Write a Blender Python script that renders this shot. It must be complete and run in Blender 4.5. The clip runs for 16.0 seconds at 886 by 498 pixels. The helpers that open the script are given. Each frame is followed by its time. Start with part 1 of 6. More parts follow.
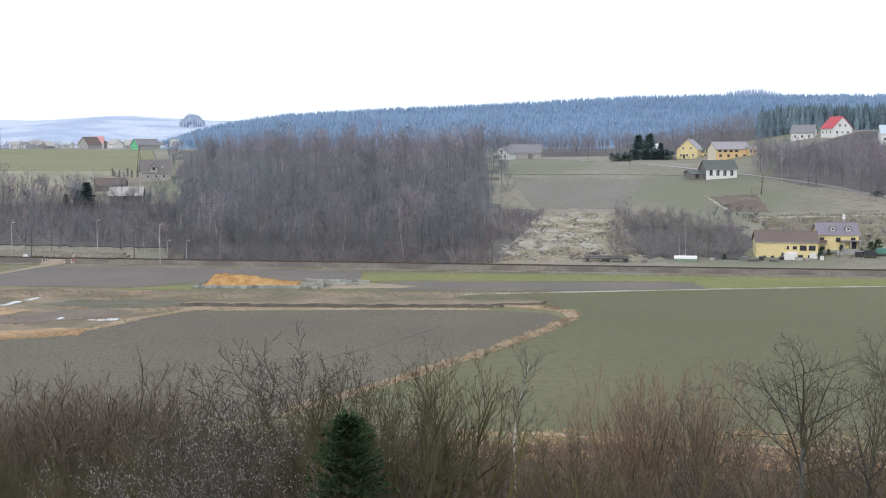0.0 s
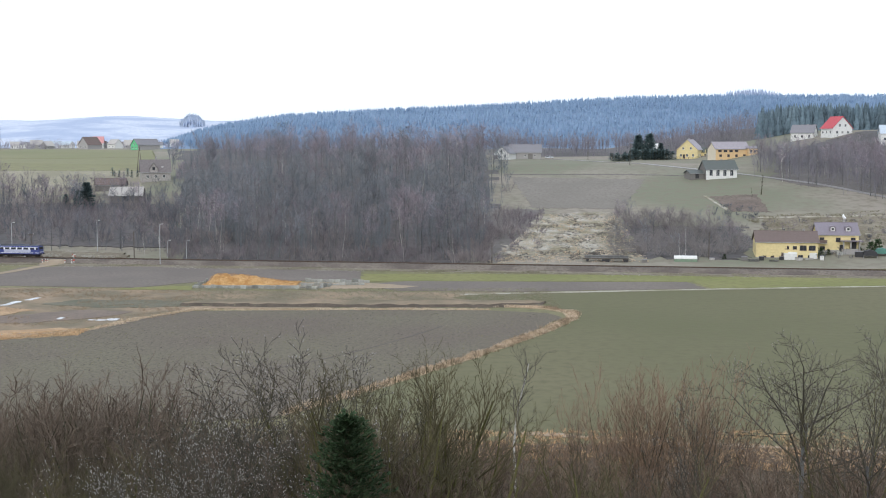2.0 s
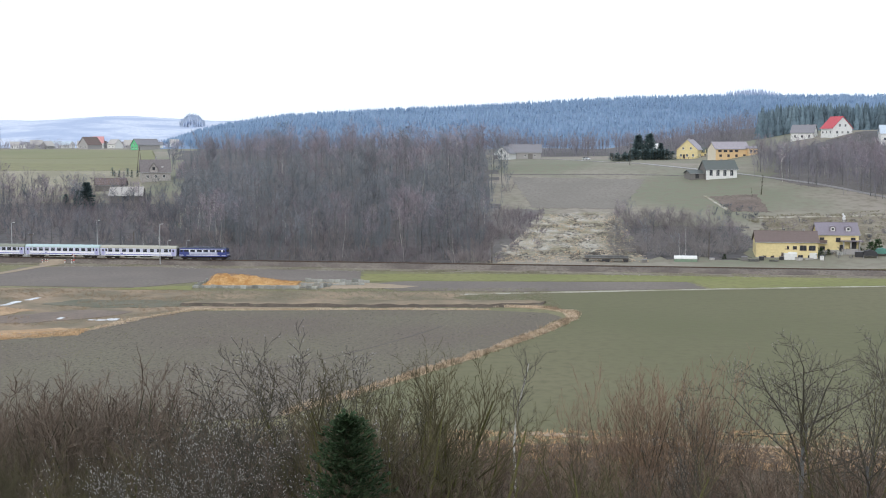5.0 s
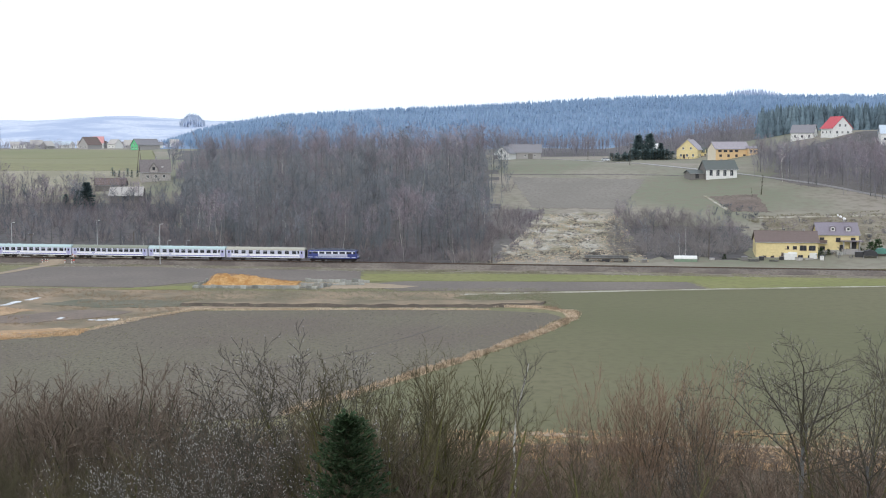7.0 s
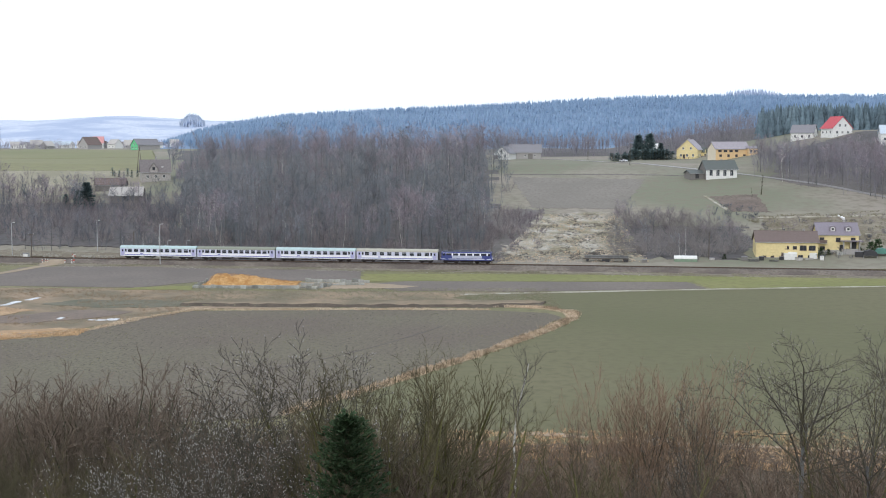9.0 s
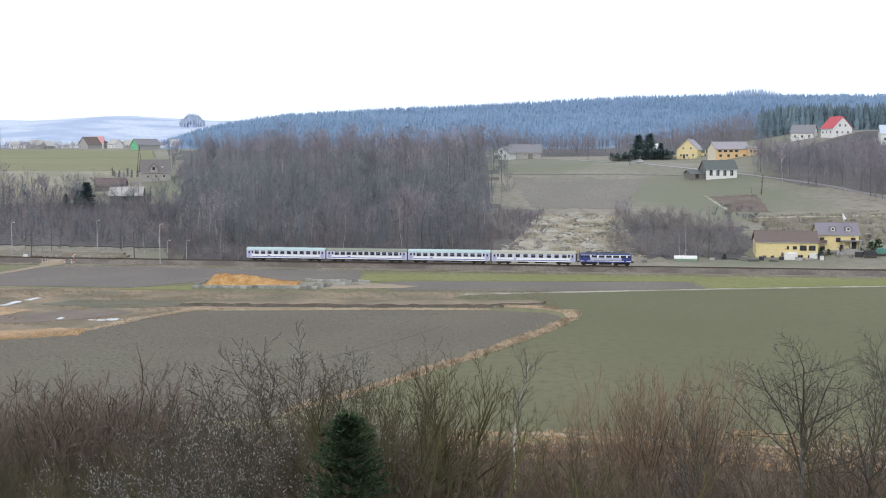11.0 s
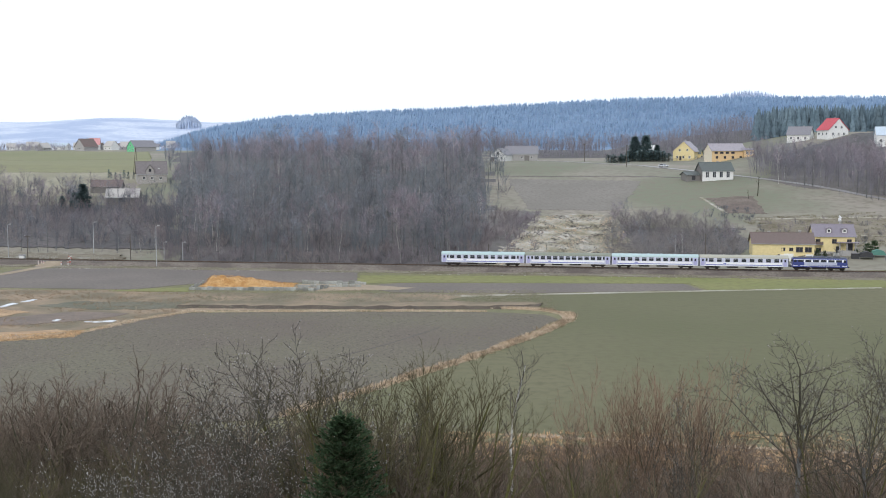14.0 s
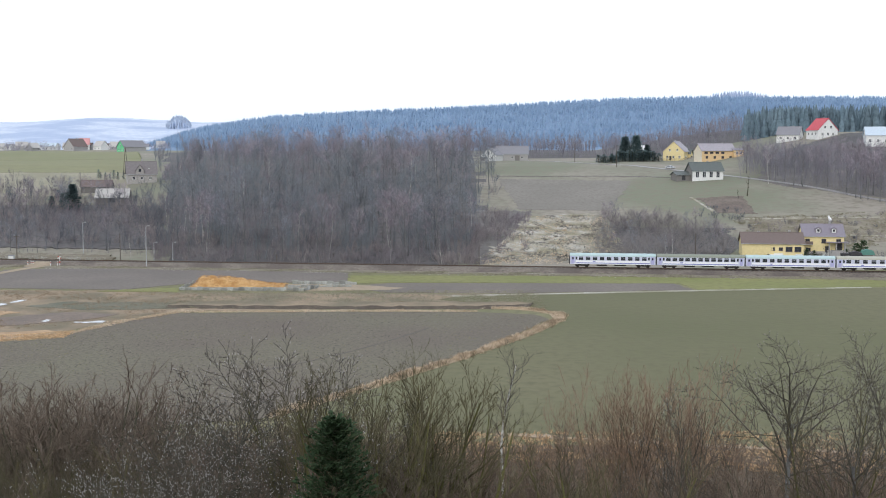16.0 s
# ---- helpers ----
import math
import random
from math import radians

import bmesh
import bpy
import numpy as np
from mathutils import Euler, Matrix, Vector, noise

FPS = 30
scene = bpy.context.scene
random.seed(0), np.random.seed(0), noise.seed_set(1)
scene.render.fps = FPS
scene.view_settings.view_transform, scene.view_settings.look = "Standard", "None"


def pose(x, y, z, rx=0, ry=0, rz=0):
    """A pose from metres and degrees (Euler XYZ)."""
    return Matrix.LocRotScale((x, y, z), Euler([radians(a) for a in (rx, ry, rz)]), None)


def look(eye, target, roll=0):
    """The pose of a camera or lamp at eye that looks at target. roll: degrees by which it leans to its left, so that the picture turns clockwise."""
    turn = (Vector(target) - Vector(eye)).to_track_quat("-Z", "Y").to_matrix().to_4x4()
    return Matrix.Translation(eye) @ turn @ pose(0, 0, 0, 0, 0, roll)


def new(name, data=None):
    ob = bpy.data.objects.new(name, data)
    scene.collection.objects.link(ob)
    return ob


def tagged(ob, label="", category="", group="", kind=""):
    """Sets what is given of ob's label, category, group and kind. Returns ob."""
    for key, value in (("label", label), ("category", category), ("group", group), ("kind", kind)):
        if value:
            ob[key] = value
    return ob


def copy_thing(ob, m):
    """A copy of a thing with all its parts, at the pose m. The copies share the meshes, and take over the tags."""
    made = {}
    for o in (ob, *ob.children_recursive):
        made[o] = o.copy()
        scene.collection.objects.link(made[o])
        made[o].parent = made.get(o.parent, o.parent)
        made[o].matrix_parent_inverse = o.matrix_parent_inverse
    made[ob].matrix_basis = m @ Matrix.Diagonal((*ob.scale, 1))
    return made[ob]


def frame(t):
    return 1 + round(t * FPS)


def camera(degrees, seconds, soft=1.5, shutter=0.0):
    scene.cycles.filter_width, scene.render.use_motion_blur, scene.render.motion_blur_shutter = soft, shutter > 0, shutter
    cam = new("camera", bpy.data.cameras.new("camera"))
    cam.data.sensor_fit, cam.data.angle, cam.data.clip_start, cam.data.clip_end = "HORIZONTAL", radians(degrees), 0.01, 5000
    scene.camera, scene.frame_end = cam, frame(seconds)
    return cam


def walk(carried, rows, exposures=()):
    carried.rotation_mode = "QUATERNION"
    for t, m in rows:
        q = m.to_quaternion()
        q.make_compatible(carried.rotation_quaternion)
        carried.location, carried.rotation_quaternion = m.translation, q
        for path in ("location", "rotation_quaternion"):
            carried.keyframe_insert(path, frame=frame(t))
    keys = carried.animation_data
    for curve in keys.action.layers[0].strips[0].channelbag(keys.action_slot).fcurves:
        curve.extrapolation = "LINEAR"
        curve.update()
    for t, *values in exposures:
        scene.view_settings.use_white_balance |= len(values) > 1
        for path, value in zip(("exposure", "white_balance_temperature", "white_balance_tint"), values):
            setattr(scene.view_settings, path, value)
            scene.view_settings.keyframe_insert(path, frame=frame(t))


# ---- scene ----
# The camera stands on a hillside above the valley and turns a little at the end.
cam = camera(42.0, 16.0, soft=1.0)
EYE = (0.0, 0.0, 34.5)


def aim(right, down):
    """The camera's pose, turned by degrees from its first aim."""
    return pose(*EYE, 90 - 4.926 - down, 0, -right)


walk(cam, [(0, aim(0, 0)), (4, aim(0, 0)), (8, aim(0, 0)), (12, aim(0, 0)), (13.2, aim(0, 0)), (13.5, aim(0.042, 0)),
           (13.75, aim(0.10, -0.05)), (14, aim(0.17, -0.084)), (14.5, aim(0.21, -0.084)), (15, aim(0.175, -0.042)), (15.5, aim(0.175, -0.005)),
           (15.7, aim(0.34, -0.02)), (15.85, aim(0.49, -0.06)), (16, aim(0.643, -0.084))])

# ---- world and sun: a bright overcast winter day ----
world = bpy.data.worlds.new("world")
scene.world = world
world.use_nodes = True
wn, wl = world.node_tree.nodes, world.node_tree.links
sky = wn.new("ShaderNodeTexSky")
sky.sky_type, sky.sun_disc = "NISHITA", False
sky.sun_elevation, sky.sun_rotation, sky.dust_density, sky.air_density = radians(34), radians(200), 4.0, 1.0
cloud = wn.new("ShaderNodeMix")
cloud.data_type = "RGBA"
cloud.inputs[0].default_value = 0.82
cloud.inputs[7].default_value = (10.0, 10.9, 12.2, 1)
wl.new(sky.outputs[0], cloud.inputs[6])
wl.new(cloud.outputs[2], wn["Background"].inputs[0])
wn["Background"].inputs[1].default_value = 0.12
sun_data = bpy.data.lights.new("sun", "SUN")
sun_data.energy, sun_data.angle, sun_data.color = 0.9, radians(25), (1.0, 0.97, 0.93)
sun = new("sun", sun_data)
sun.matrix_world = look((0, 0, 0), (0.28, 0.77, -0.56))
scene.view_settings.exposure = 0.0


# ---- materials ----
def mat(name, c1, c2, scale=1.0, rough=0.85, bump=0.3, c3=None, fine=12.0, metal=0.0, spread=(0.35, 0.65), vary=0.0, stretch=(1, 1, 1), by_island=False, world_space=False):
    """A surface with variation at two scales: c1 and c2 over patches, c3 in fine grain."""
    m = bpy.data.materials.new(name)
    m.use_nodes = True
    n, l = m.node_tree.nodes, m.node_tree.links
    b = n["Principled BSDF"]
    b.inputs["Roughness"].default_value, b.inputs["Metallic"].default_value = rough, metal
    b.inputs["Specular IOR Level"].default_value = 0.25 if rough > 0.6 else 0.5
    co = n.new("ShaderNodeTexCoord")
    mp = n.new("ShaderNodeMapping")
    mp.inputs["Scale"].default_value = stretch
    l.new(co.outputs["Object"], mp.inputs[0])
    big, small = n.new("ShaderNodeTexNoise"), n.new("ShaderNodeTexNoise")
    big.inputs["Scale"].default_value, big.inputs["Detail"].default_value = scale, 5
    small.inputs["Scale"].default_value, small.inputs["Detail"].default_value = scale * fine, 4
    l.new(mp.outputs[0], big.inputs["Vector"])
    l.new(mp.outputs[0], small.inputs["Vector"])
    ramp = n.new("ShaderNodeValToRGB")
    ramp.color_ramp.elements[0].position, ramp.color_ramp.elements[1].position = spread
    ramp.color_ramp.elements[0].color, ramp.color_ramp.elements[1].color = (*c1, 1), (*c2, 1)
    l.new(big.outputs[0], ramp.inputs[0])
    out = ramp.outputs[0]
    mx = n.new("ShaderNodeMix")
    mx.data_type = "RGBA"
    fr = n.new("ShaderNodeValToRGB")
    fr.color_ramp.elements[0].position, fr.color_ramp.elements[1].position = 0.45, 0.72
    l.new(small.outputs[0], fr.inputs[0])
    l.new(fr.outputs[0], mx.inputs[0])
    l.new(out, mx.inputs[6])
    mx.inputs[7].default_value = (*(c3 or [v * 0.7 for v in c1]), 1)
    out = mx.outputs[2]
    if vary:
        hsv = n.new("ShaderNodeHueSaturation")
        mr = n.new("ShaderNodeMapRange")
        mr.inputs[3].default_value, mr.inputs[4].default_value = 1 - vary, 1 + vary
        if by_island:
            l.new(n.new("ShaderNodeNewGeometry").outputs["Random Per Island"], mr.inputs[0])
        else:
            l.new(n.new("ShaderNodeObjectInfo").outputs["Random"], mr.inputs[0])
        l.new(mr.outputs[0], hsv.inputs["Value"])
        l.new(out, hsv.inputs["Color"])
        out = hsv.outputs[0]
    l.new(out, b.inputs["Base Color"])
    if bump:
        bp = n.new("ShaderNodeBump")
        bp.inputs["Strength"].default_value, bp.inputs["Distance"].default_value = bump, 0.25 / (scale * fine) ** 0.5
        l.new(small.outputs[0], bp.inputs["Height"])
        l.new(bp.outputs[0], b.inputs["Normal"])
    return m


M_GRASS = mat("winter_grass", (0.150, 0.150, 0.075), (0.21, 0.19, 0.105), 0.035, c3=(0.12, 0.115, 0.065), fine=14)
# Pasture, wood floor, brush floor and tilled soil are blued to stand for haze.
M_HILL = mat("hill_pasture", (0.175, 0.183, 0.13), (0.268, 0.24, 0.203), 0.017, c3=(0.185, 0.167, 0.127), spread=(0.4, 0.6), fine=20)
M_LITTER = mat("leaf_litter", (0.10, 0.074, 0.048), (0.14, 0.10, 0.066), 0.1, c3=(0.07, 0.054, 0.04), fine=10)
M_WOODFLOOR = mat("wood_floor", (0.092, 0.09, 0.093), (0.135, 0.122, 0.12), 0.06, c3=(0.065, 0.06, 0.06), fine=8)
M_TAN = mat("tan_pasture", (0.235, 0.22, 0.16), (0.33, 0.305, 0.235), 0.05, c3=(0.24, 0.225, 0.16), fine=12)
M_BRUSHFLOOR = mat("brush_floor", (0.135, 0.127, 0.122), (0.19, 0.175, 0.165), 0.08, c3=(0.11, 0.10, 0.09), fine=8)
M_PLOUGH = mat("ploughed_soil", (0.136, 0.112, 0.091), (0.152, 0.140, 0.098), 0.025, c3=(0.098, 0.081, 0.065), fine=64, stretch=(1.1, 0.8, 1), bump=0.9)
M_TILLED = mat("old_tilled_soil", (0.185, 0.17, 0.15), (0.225, 0.208, 0.185), 0.04, c3=(0.165, 0.148, 0.125), fine=22, bump=0.5)
M_PLOUGH2 = mat("harrowed_soil", (0.15, 0.13, 0.115), (0.185, 0.16, 0.14), 0.05, c3=(0.125, 0.108, 0.098), fine=20, bump=0.5)
M_CROP = mat("winter_crop", (0.108, 0.112, 0.054), (0.152, 0.14, 0.08), 0.012, c3=(0.116, 0.11, 0.06), fine=60, stretch=(0.8, 0.7, 1), spread=(0.35, 0.65))
M_MEADOW = mat("meadow_green", (0.17, 0.185, 0.06), (0.215, 0.21, 0.085), 0.03, c3=(0.15, 0.15, 0.06), fine=18)
M_FIELDN = mat("far_green_field", (0.185, 0.195, 0.098), (0.225, 0.218, 0.125), 0.012, c3=(0.19, 0.18, 0.11), fine=18)
M_PALE = mat("pale_stubble_with_frost", (0.21, 0.19, 0.125), (0.45, 0.43, 0.39), 0.16, c3=(0.27, 0.245, 0.185), fine=9, spread=(0.38, 0.64))
M_DRY = mat("dry_grass_ground", (0.15, 0.13, 0.088), (0.30, 0.225, 0.155), 0.09, c3=(0.19, 0.155, 0.105), spread=(0.4, 0.62), fine=14)
M_DRYLIGHT = mat("light_dry_grass", (0.34, 0.26, 0.17), (0.45, 0.37, 0.265), 0.3, c3=(0.26, 0.19, 0.125), fine=6)
M_REED = mat("dry_reed", (0.56, 0.44, 0.32), (0.66, 0.56, 0.44), 0.1, c3=(0.42, 0.32, 0.21), vary=0.3, by_island=True)
M_REED_DULL = mat("dull_dry_grass", (0.28, 0.21, 0.145), (0.36, 0.285, 0.205), 0.1, c3=(0.19, 0.15, 0.10), vary=0.2, by_island=True)
M_REED_ORANGE = mat("orange_reed", (0.60, 0.41, 0.24), (0.66, 0.49, 0.31), 0.1, c3=(0.36, 0.23, 0.13), vary=0.3, by_island=True)
M_STRAW = mat("straw", (0.42, 0.225, 0.08), (0.60, 0.39, 0.18), 0.6, c3=(0.27, 0.14, 0.055), fine=6, bump=0.8)
M_SOIL = mat("dark_bank_soil", (0.085, 0.07, 0.056), (0.13, 0.105, 0.08), 0.4, c3=(0.05, 0.04, 0.035))
M_BALLAST = mat("ballast", (0.12, 0.10, 0.088), (0.20, 0.172, 0.145), 0.12, c3=(0.095, 0.08, 0.07), fine=14, spread=(0.42, 0.58), bump=0.8)
M_TRACKDIRT = mat("dirt_track", (0.30, 0.24, 0.17), (0.36, 0.29, 0.21), 0.2, c3=(0.24, 0.19, 0.14))
M_ROAD = mat("wet_asphalt", (0.20, 0.19, 0.18), (0.25, 0.24, 0.23), 0.2, rough=0.45, c3=(0.17, 0.16, 0.16))
M_RAIL = mat("rail_steel", (0.10, 0.075, 0.06), (0.14, 0.10, 0.08), 1.0, rough=0.5, metal=0.8)
M_SLEEPER = mat("concrete_sleeper", (0.24, 0.225, 0.2), (0.3, 0.28, 0.25), 2.0)
M_CONC = mat("weathered_concrete", (0.24, 0.25, 0.23), (0.44, 0.44, 0.42), 0.7, c3=(0.15, 0.155, 0.14), vary=0.35)
M_BARK = mat("grey_brown_bark", (0.12, 0.125, 0.125), (0.19, 0.19, 0.185), 1.5, c3=(0.085, 0.08, 0.08), vary=0.25)
# Hillside twigs: grey with blue added to the colour for haze.
M_TWIG = mat("haze_grey_twigs", (0.175, 0.185, 0.212), (0.235, 0.24, 0.265), 0.3, bump=0, vary=0.42)
M_TWIG_RED = mat("red_brown_twigs", (0.20, 0.138, 0.096), (0.25, 0.178, 0.126), 0.3, bump=0, vary=0.25)
M_TWIG_DARK = mat("dark_twigs", (0.075, 0.068, 0.054), (0.108, 0.096, 0.075), 0.5, bump=0, vary=0.2)
M_BARK_DARK = mat("mossy_bark", (0.06, 0.058, 0.036), (0.095, 0.09, 0.055), 1.0, c3=(0.04, 0.04, 0.03), vary=0.2)
M_CATKIN = mat("pale_catkins", (0.30, 0.285, 0.265), (0.42, 0.395, 0.37), 1.0, bump=0)
M_THICKET = mat("brown_thicket_twigs", (0.12, 0.092, 0.07), (0.165, 0.127, 0.098), 0.3, bump=0, vary=0.25)
# Mauve brown twigs on the slope, blued in colour for haze.
M_TWIG_MAUVE = mat("haze_mauve_twigs", (0.25, 0.215, 0.245), (0.315, 0.27, 0.298), 0.3, bump=0, vary=0.3)
# Twigs of the farther woods, greyed and paled to stand for haze.
M_TWIG_FAR = mat("haze_grey_far_twigs", (0.265, 0.255, 0.295), (0.33, 0.315, 0.355), 0.3, bump=0, vary=0.2)
M_MOSS = mat("olive_mossy_stems", (0.088, 0.09, 0.026), (0.125, 0.12, 0.042), 1.0, c3=(0.07, 0.06, 0.04), vary=0.2)
# Distance haze is put into these two base colours: blue floor, pale wood.
M_FAR_FLOOR = mat("haze_blue_wood_floor", (0.155, 0.235, 0.35), (0.185, 0.265, 0.385), 0.01, bump=0, c3=(0.148, 0.225, 0.335), rough=1)
M_PALE_WOOD = mat("haze_pale_wood", (0.33, 0.41, 0.56), (0.38, 0.46, 0.60), 0.01, bump=0, c3=(0.34, 0.38, 0.48), rough=1, vary=0.1, by_island=True)
M_TWIG_OLIVEGREEN = mat("olive_brown_twigs", (0.085, 0.076, 0.04), (0.118, 0.103, 0.058), 0.3, bump=0, vary=0.3)
M_TWIG_NEAR_MAUVE = mat("mauve_brown_near_twigs", (0.128, 0.1, 0.076), (0.168, 0.132, 0.102), 0.3, bump=0, vary=0.25)
M_CLOD = mat("turned_earth", (0.108, 0.094, 0.08), (0.13, 0.114, 0.096), 0.5, vary=0.25, by_island=True)
M_CLOD_PALE = mat("dry_pale_earth", (0.19, 0.17, 0.14), (0.25, 0.225, 0.185), 0.5, vary=0.2, by_island=True)
# Olive and undergrowth twigs also get haze blue in their colour.
M_TWIG_OLIVE = mat("haze_olive_grey_twigs", (0.162, 0.182, 0.202), (0.215, 0.232, 0.25), 0.3, bump=0, vary=0.32)
M_BUSH = mat("grey_bush_twigs", (0.235, 0.218, 0.212), (0.285, 0.262, 0.252), 0.2, bump=0)
M_UNDER = mat("haze_undergrowth_twigs", (0.235, 0.21, 0.226), (0.305, 0.268, 0.262), 0.05, bump=0, spread=(0.4, 0.6))
M_BIRCH = mat("birch_bark", (0.50, 0.48, 0.45), (0.62, 0.60, 0.56), 2.0, c3=(0.12, 0.11, 0.10), fine=3, spread=(0.4, 0.6))
M_NEEDLE = mat("dark_needles", (0.032, 0.062, 0.027), (0.055, 0.092, 0.042), 0.8, bump=0, vary=0.25)
M_NEEDLE_BLUE = mat("blue_green_needles", (0.088, 0.135, 0.14), (0.12, 0.17, 0.175), 0.8, bump=0, vary=0.25)
# The ridge forest's blue stands in for haze over the spruces.
M_FAR_WOOD = mat("haze_blue_spruce_wood", (0.175, 0.262, 0.385), (0.225, 0.32, 0.45), 0.004, bump=0, c3=(0.165, 0.25, 0.37), vary=0.04, by_island=True, rough=1)
# Dark spruces with some blue-grey haze mixed into their colour.
M_MID_SPRUCE = mat("haze_tinted_spruce", (0.10, 0.145, 0.175), (0.14, 0.19, 0.22), 0.05, bump=0, vary=0.3, by_island=True, rough=1)
# Far hills paled and blued: the haze is in the colour.
M_FAR_HILL = mat("haze_pale_hills", (0.36, 0.43, 0.58), (0.55, 0.60, 0.70), 0.006, bump=0, c3=(0.40, 0.47, 0.60), spread=(0.42, 0.58), rough=1)
M_GLASS = mat("window_glass", (0.03, 0.035, 0.045), (0.05, 0.055, 0.065), 0.6, rough=0.12, bump=0)
# The white base colour stands in for sky reflected on the pools.
M_POOL = mat("white_glint_water", (0.55, 0.57, 0.6), (0.75, 0.77, 0.8), 0.3, rough=0.25, bump=0.05)
M_TERRACE = mat("rough_terrace_grass", (0.17, 0.145, 0.105), (0.24, 0.215, 0.165), 0.12, c3=(0.13, 0.11, 0.085), fine=6)


def plain(name, c, rough=0.7, metal=0.0, scale=1.5, bump=0.1, d=0.88):
    return mat(name, c, [v * d for v in c], scale, rough=rough, metal=metal, bump=bump, c3=[v * 0.93 for v in c], fine=6)


M_PLOT = mat("overgrown_brown_plot", (0.135, 0.105, 0.09), (0.19, 0.155, 0.13), 0.15, c3=(0.09, 0.075, 0.065), fine=8)
M_LILACROOF = plain("weathered_lilac_grey_roof", (0.34, 0.31, 0.34), rough=0.5, bump=0.3, d=0.75)
M_CREAM = plain("cream_plaster", (0.74, 0.66, 0.52))
M_MARSH = mat("dark_marsh_grass", (0.115, 0.118, 0.082), (0.165, 0.155, 0.115), 0.15, c3=(0.09, 0.09, 0.068), fine=8)
M_MUD = mat("wet_brown_flat", (0.165, 0.132, 0.112), (0.225, 0.175, 0.14), 0.15, c3=(0.13, 0.11, 0.095), fine=8)
M_BED = mat("flattened_orange_reeds", (0.36, 0.24, 0.14), (0.48, 0.335, 0.205), 0.25, c3=(0.27, 0.185, 0.115), fine=8)
M_FROST = mat("frosted_grass", (0.36, 0.35, 0.31), (0.48, 0.47, 0.44), 0.3, c3=(0.29, 0.27, 0.23), bump=0)
M_STONE = plain("pale_stone_wall", (0.40, 0.38, 0.36), bump=0.4, d=0.7)
M_OLDROOF = plain("old_grey_brown_roof", (0.20, 0.18, 0.18), bump=0.4, d=0.7)
M_WHITE = plain("white_paint", (0.74, 0.74, 0.72))
M_YELLOW = plain("yellow_plaster", (0.75, 0.63, 0.34))
M_ORANGE = plain("apricot_plaster", (0.70, 0.50, 0.28))
M_GREYWALL = plain("grey_plaster", (0.38, 0.37, 0.36))
M_WOODWALL = plain("grey_boards", (0.20, 0.19, 0.18))
M_GREENWALL = plain("bright_green_plaster", (0.16, 0.55, 0.28))
M_BROWNROOF = plain("brown_roof_tiles", (0.165, 0.128, 0.118), bump=0.4)
M_GREYROOF = plain("grey_sheet_roof", (0.21, 0.205, 0.225), rough=0.5, bump=0.3)
M_MAUVEROOF = plain("mauve_grey_roof", (0.215, 0.19, 0.225), rough=0.5, bump=0.3)
M_DARKROOF = plain("dark_slate_roof", (0.10, 0.115, 0.11), rough=0.55)
# A red roof, its colour paled to pink to stand for haze.
M_PINKROOF = plain("haze_pink_roof", (0.60, 0.30, 0.30))
M_REDROOF = plain("red_roof_tiles", (0.52, 0.10, 0.12), bump=0.4)
M_PALEROOF = plain("pale_fibre_cement_roof", (0.46, 0.44, 0.42), bump=0.4)
M_BLUEROOF = plain("pale_blue_roof", (0.50, 0.58, 0.66))
M_DARK = plain("dark_painted_metal", (0.035, 0.035, 0.04), rough=0.6)
M_FRAME = plain("white_window_frame", (0.72, 0.72, 0.7))
M_POLE = plain("galvanised_pole", (0.42, 0.43, 0.44), rough=0.5)
M_WOODPOLE = plain("weathered_wood_pole", (0.12, 0.10, 0.085))
M_TRIMRED = plain("red_paint", (0.42, 0.10, 0.08))
M_SMOKE = plain("white_smoke", (0.85, 0.85, 0.86), rough=1.0, bump=0)


# ---- mesh helpers ----
def part(name, bm, material, parent=None, label="", m=None):
    """Links a bmesh (or vertices and faces) as one mesh object under a thing or part."""
    me = bpy.data.meshes.new(name)
    if isinstance(bm, tuple):
        me.from_pydata(bm[0], [], bm[1])
        me.update()
    else:
        bm.to_mesh(me)
        bm.free()
    for one in (material if isinstance(material, (list, tuple)) else [material]):
        me.materials.append(one)
    ob = new(name, me)
    if parent:
        ob.parent = parent
    if m is not None:
        ob.matrix_basis = m
    if label:
        ob["label"] = label
    return ob


def shared(name, ob, parent, m):
    """Another piece on the mesh of ob."""
    o = new(name, ob.data)
    o.parent = parent
    o.matrix_basis = m
    return o


def thing(name, m, label, category, group="", kind=""):
    e = new(name)
    e.empty_display_size = 0.2
    e.matrix_basis = m
    return tagged(e, label, category, group, kind)


def add_box(bm, x0, y0, z0, x1, y1, z1, bevel=0.0):
    r = bmesh.ops.create_cube(bm, size=1, matrix=Matrix.Translation(((x0 + x1) / 2, (y0 + y1) / 2, (z0 + z1) / 2)) @ Matrix.Diagonal((x1 - x0, y1 - y0, z1 - z0, 1)))
    if bevel:
        es = list({e for v in r["verts"] for e in v.link_edges})
        bmesh.ops.bevel(bm, geom=es, offset=bevel, segments=1, affect="EDGES", profile=0.5)
    return bm


def box(x0, y0, z0, x1, y1, z1, bevel=0.0):
    return add_box(bmesh.new(), x0, y0, z0, x1, y1, z1, bevel)


def add_rod(bm, p, q, r0, r1, n=8):
    p, q = Vector(p), Vector(q)
    m = Matrix.Translation((p + q) / 2) @ (q - p).to_track_quat("Z", "Y").to_matrix().to_4x4()
    bmesh.ops.create_cone(bm, cap_ends=True, segments=n, radius1=r0, radius2=r1, depth=(q - p).length, matrix=m)
    return bm


def rod(p, q, r0, r1=None, n=8):
    return add_rod(bmesh.new(), p, q, r0, r0 if r1 is None else r1, n)


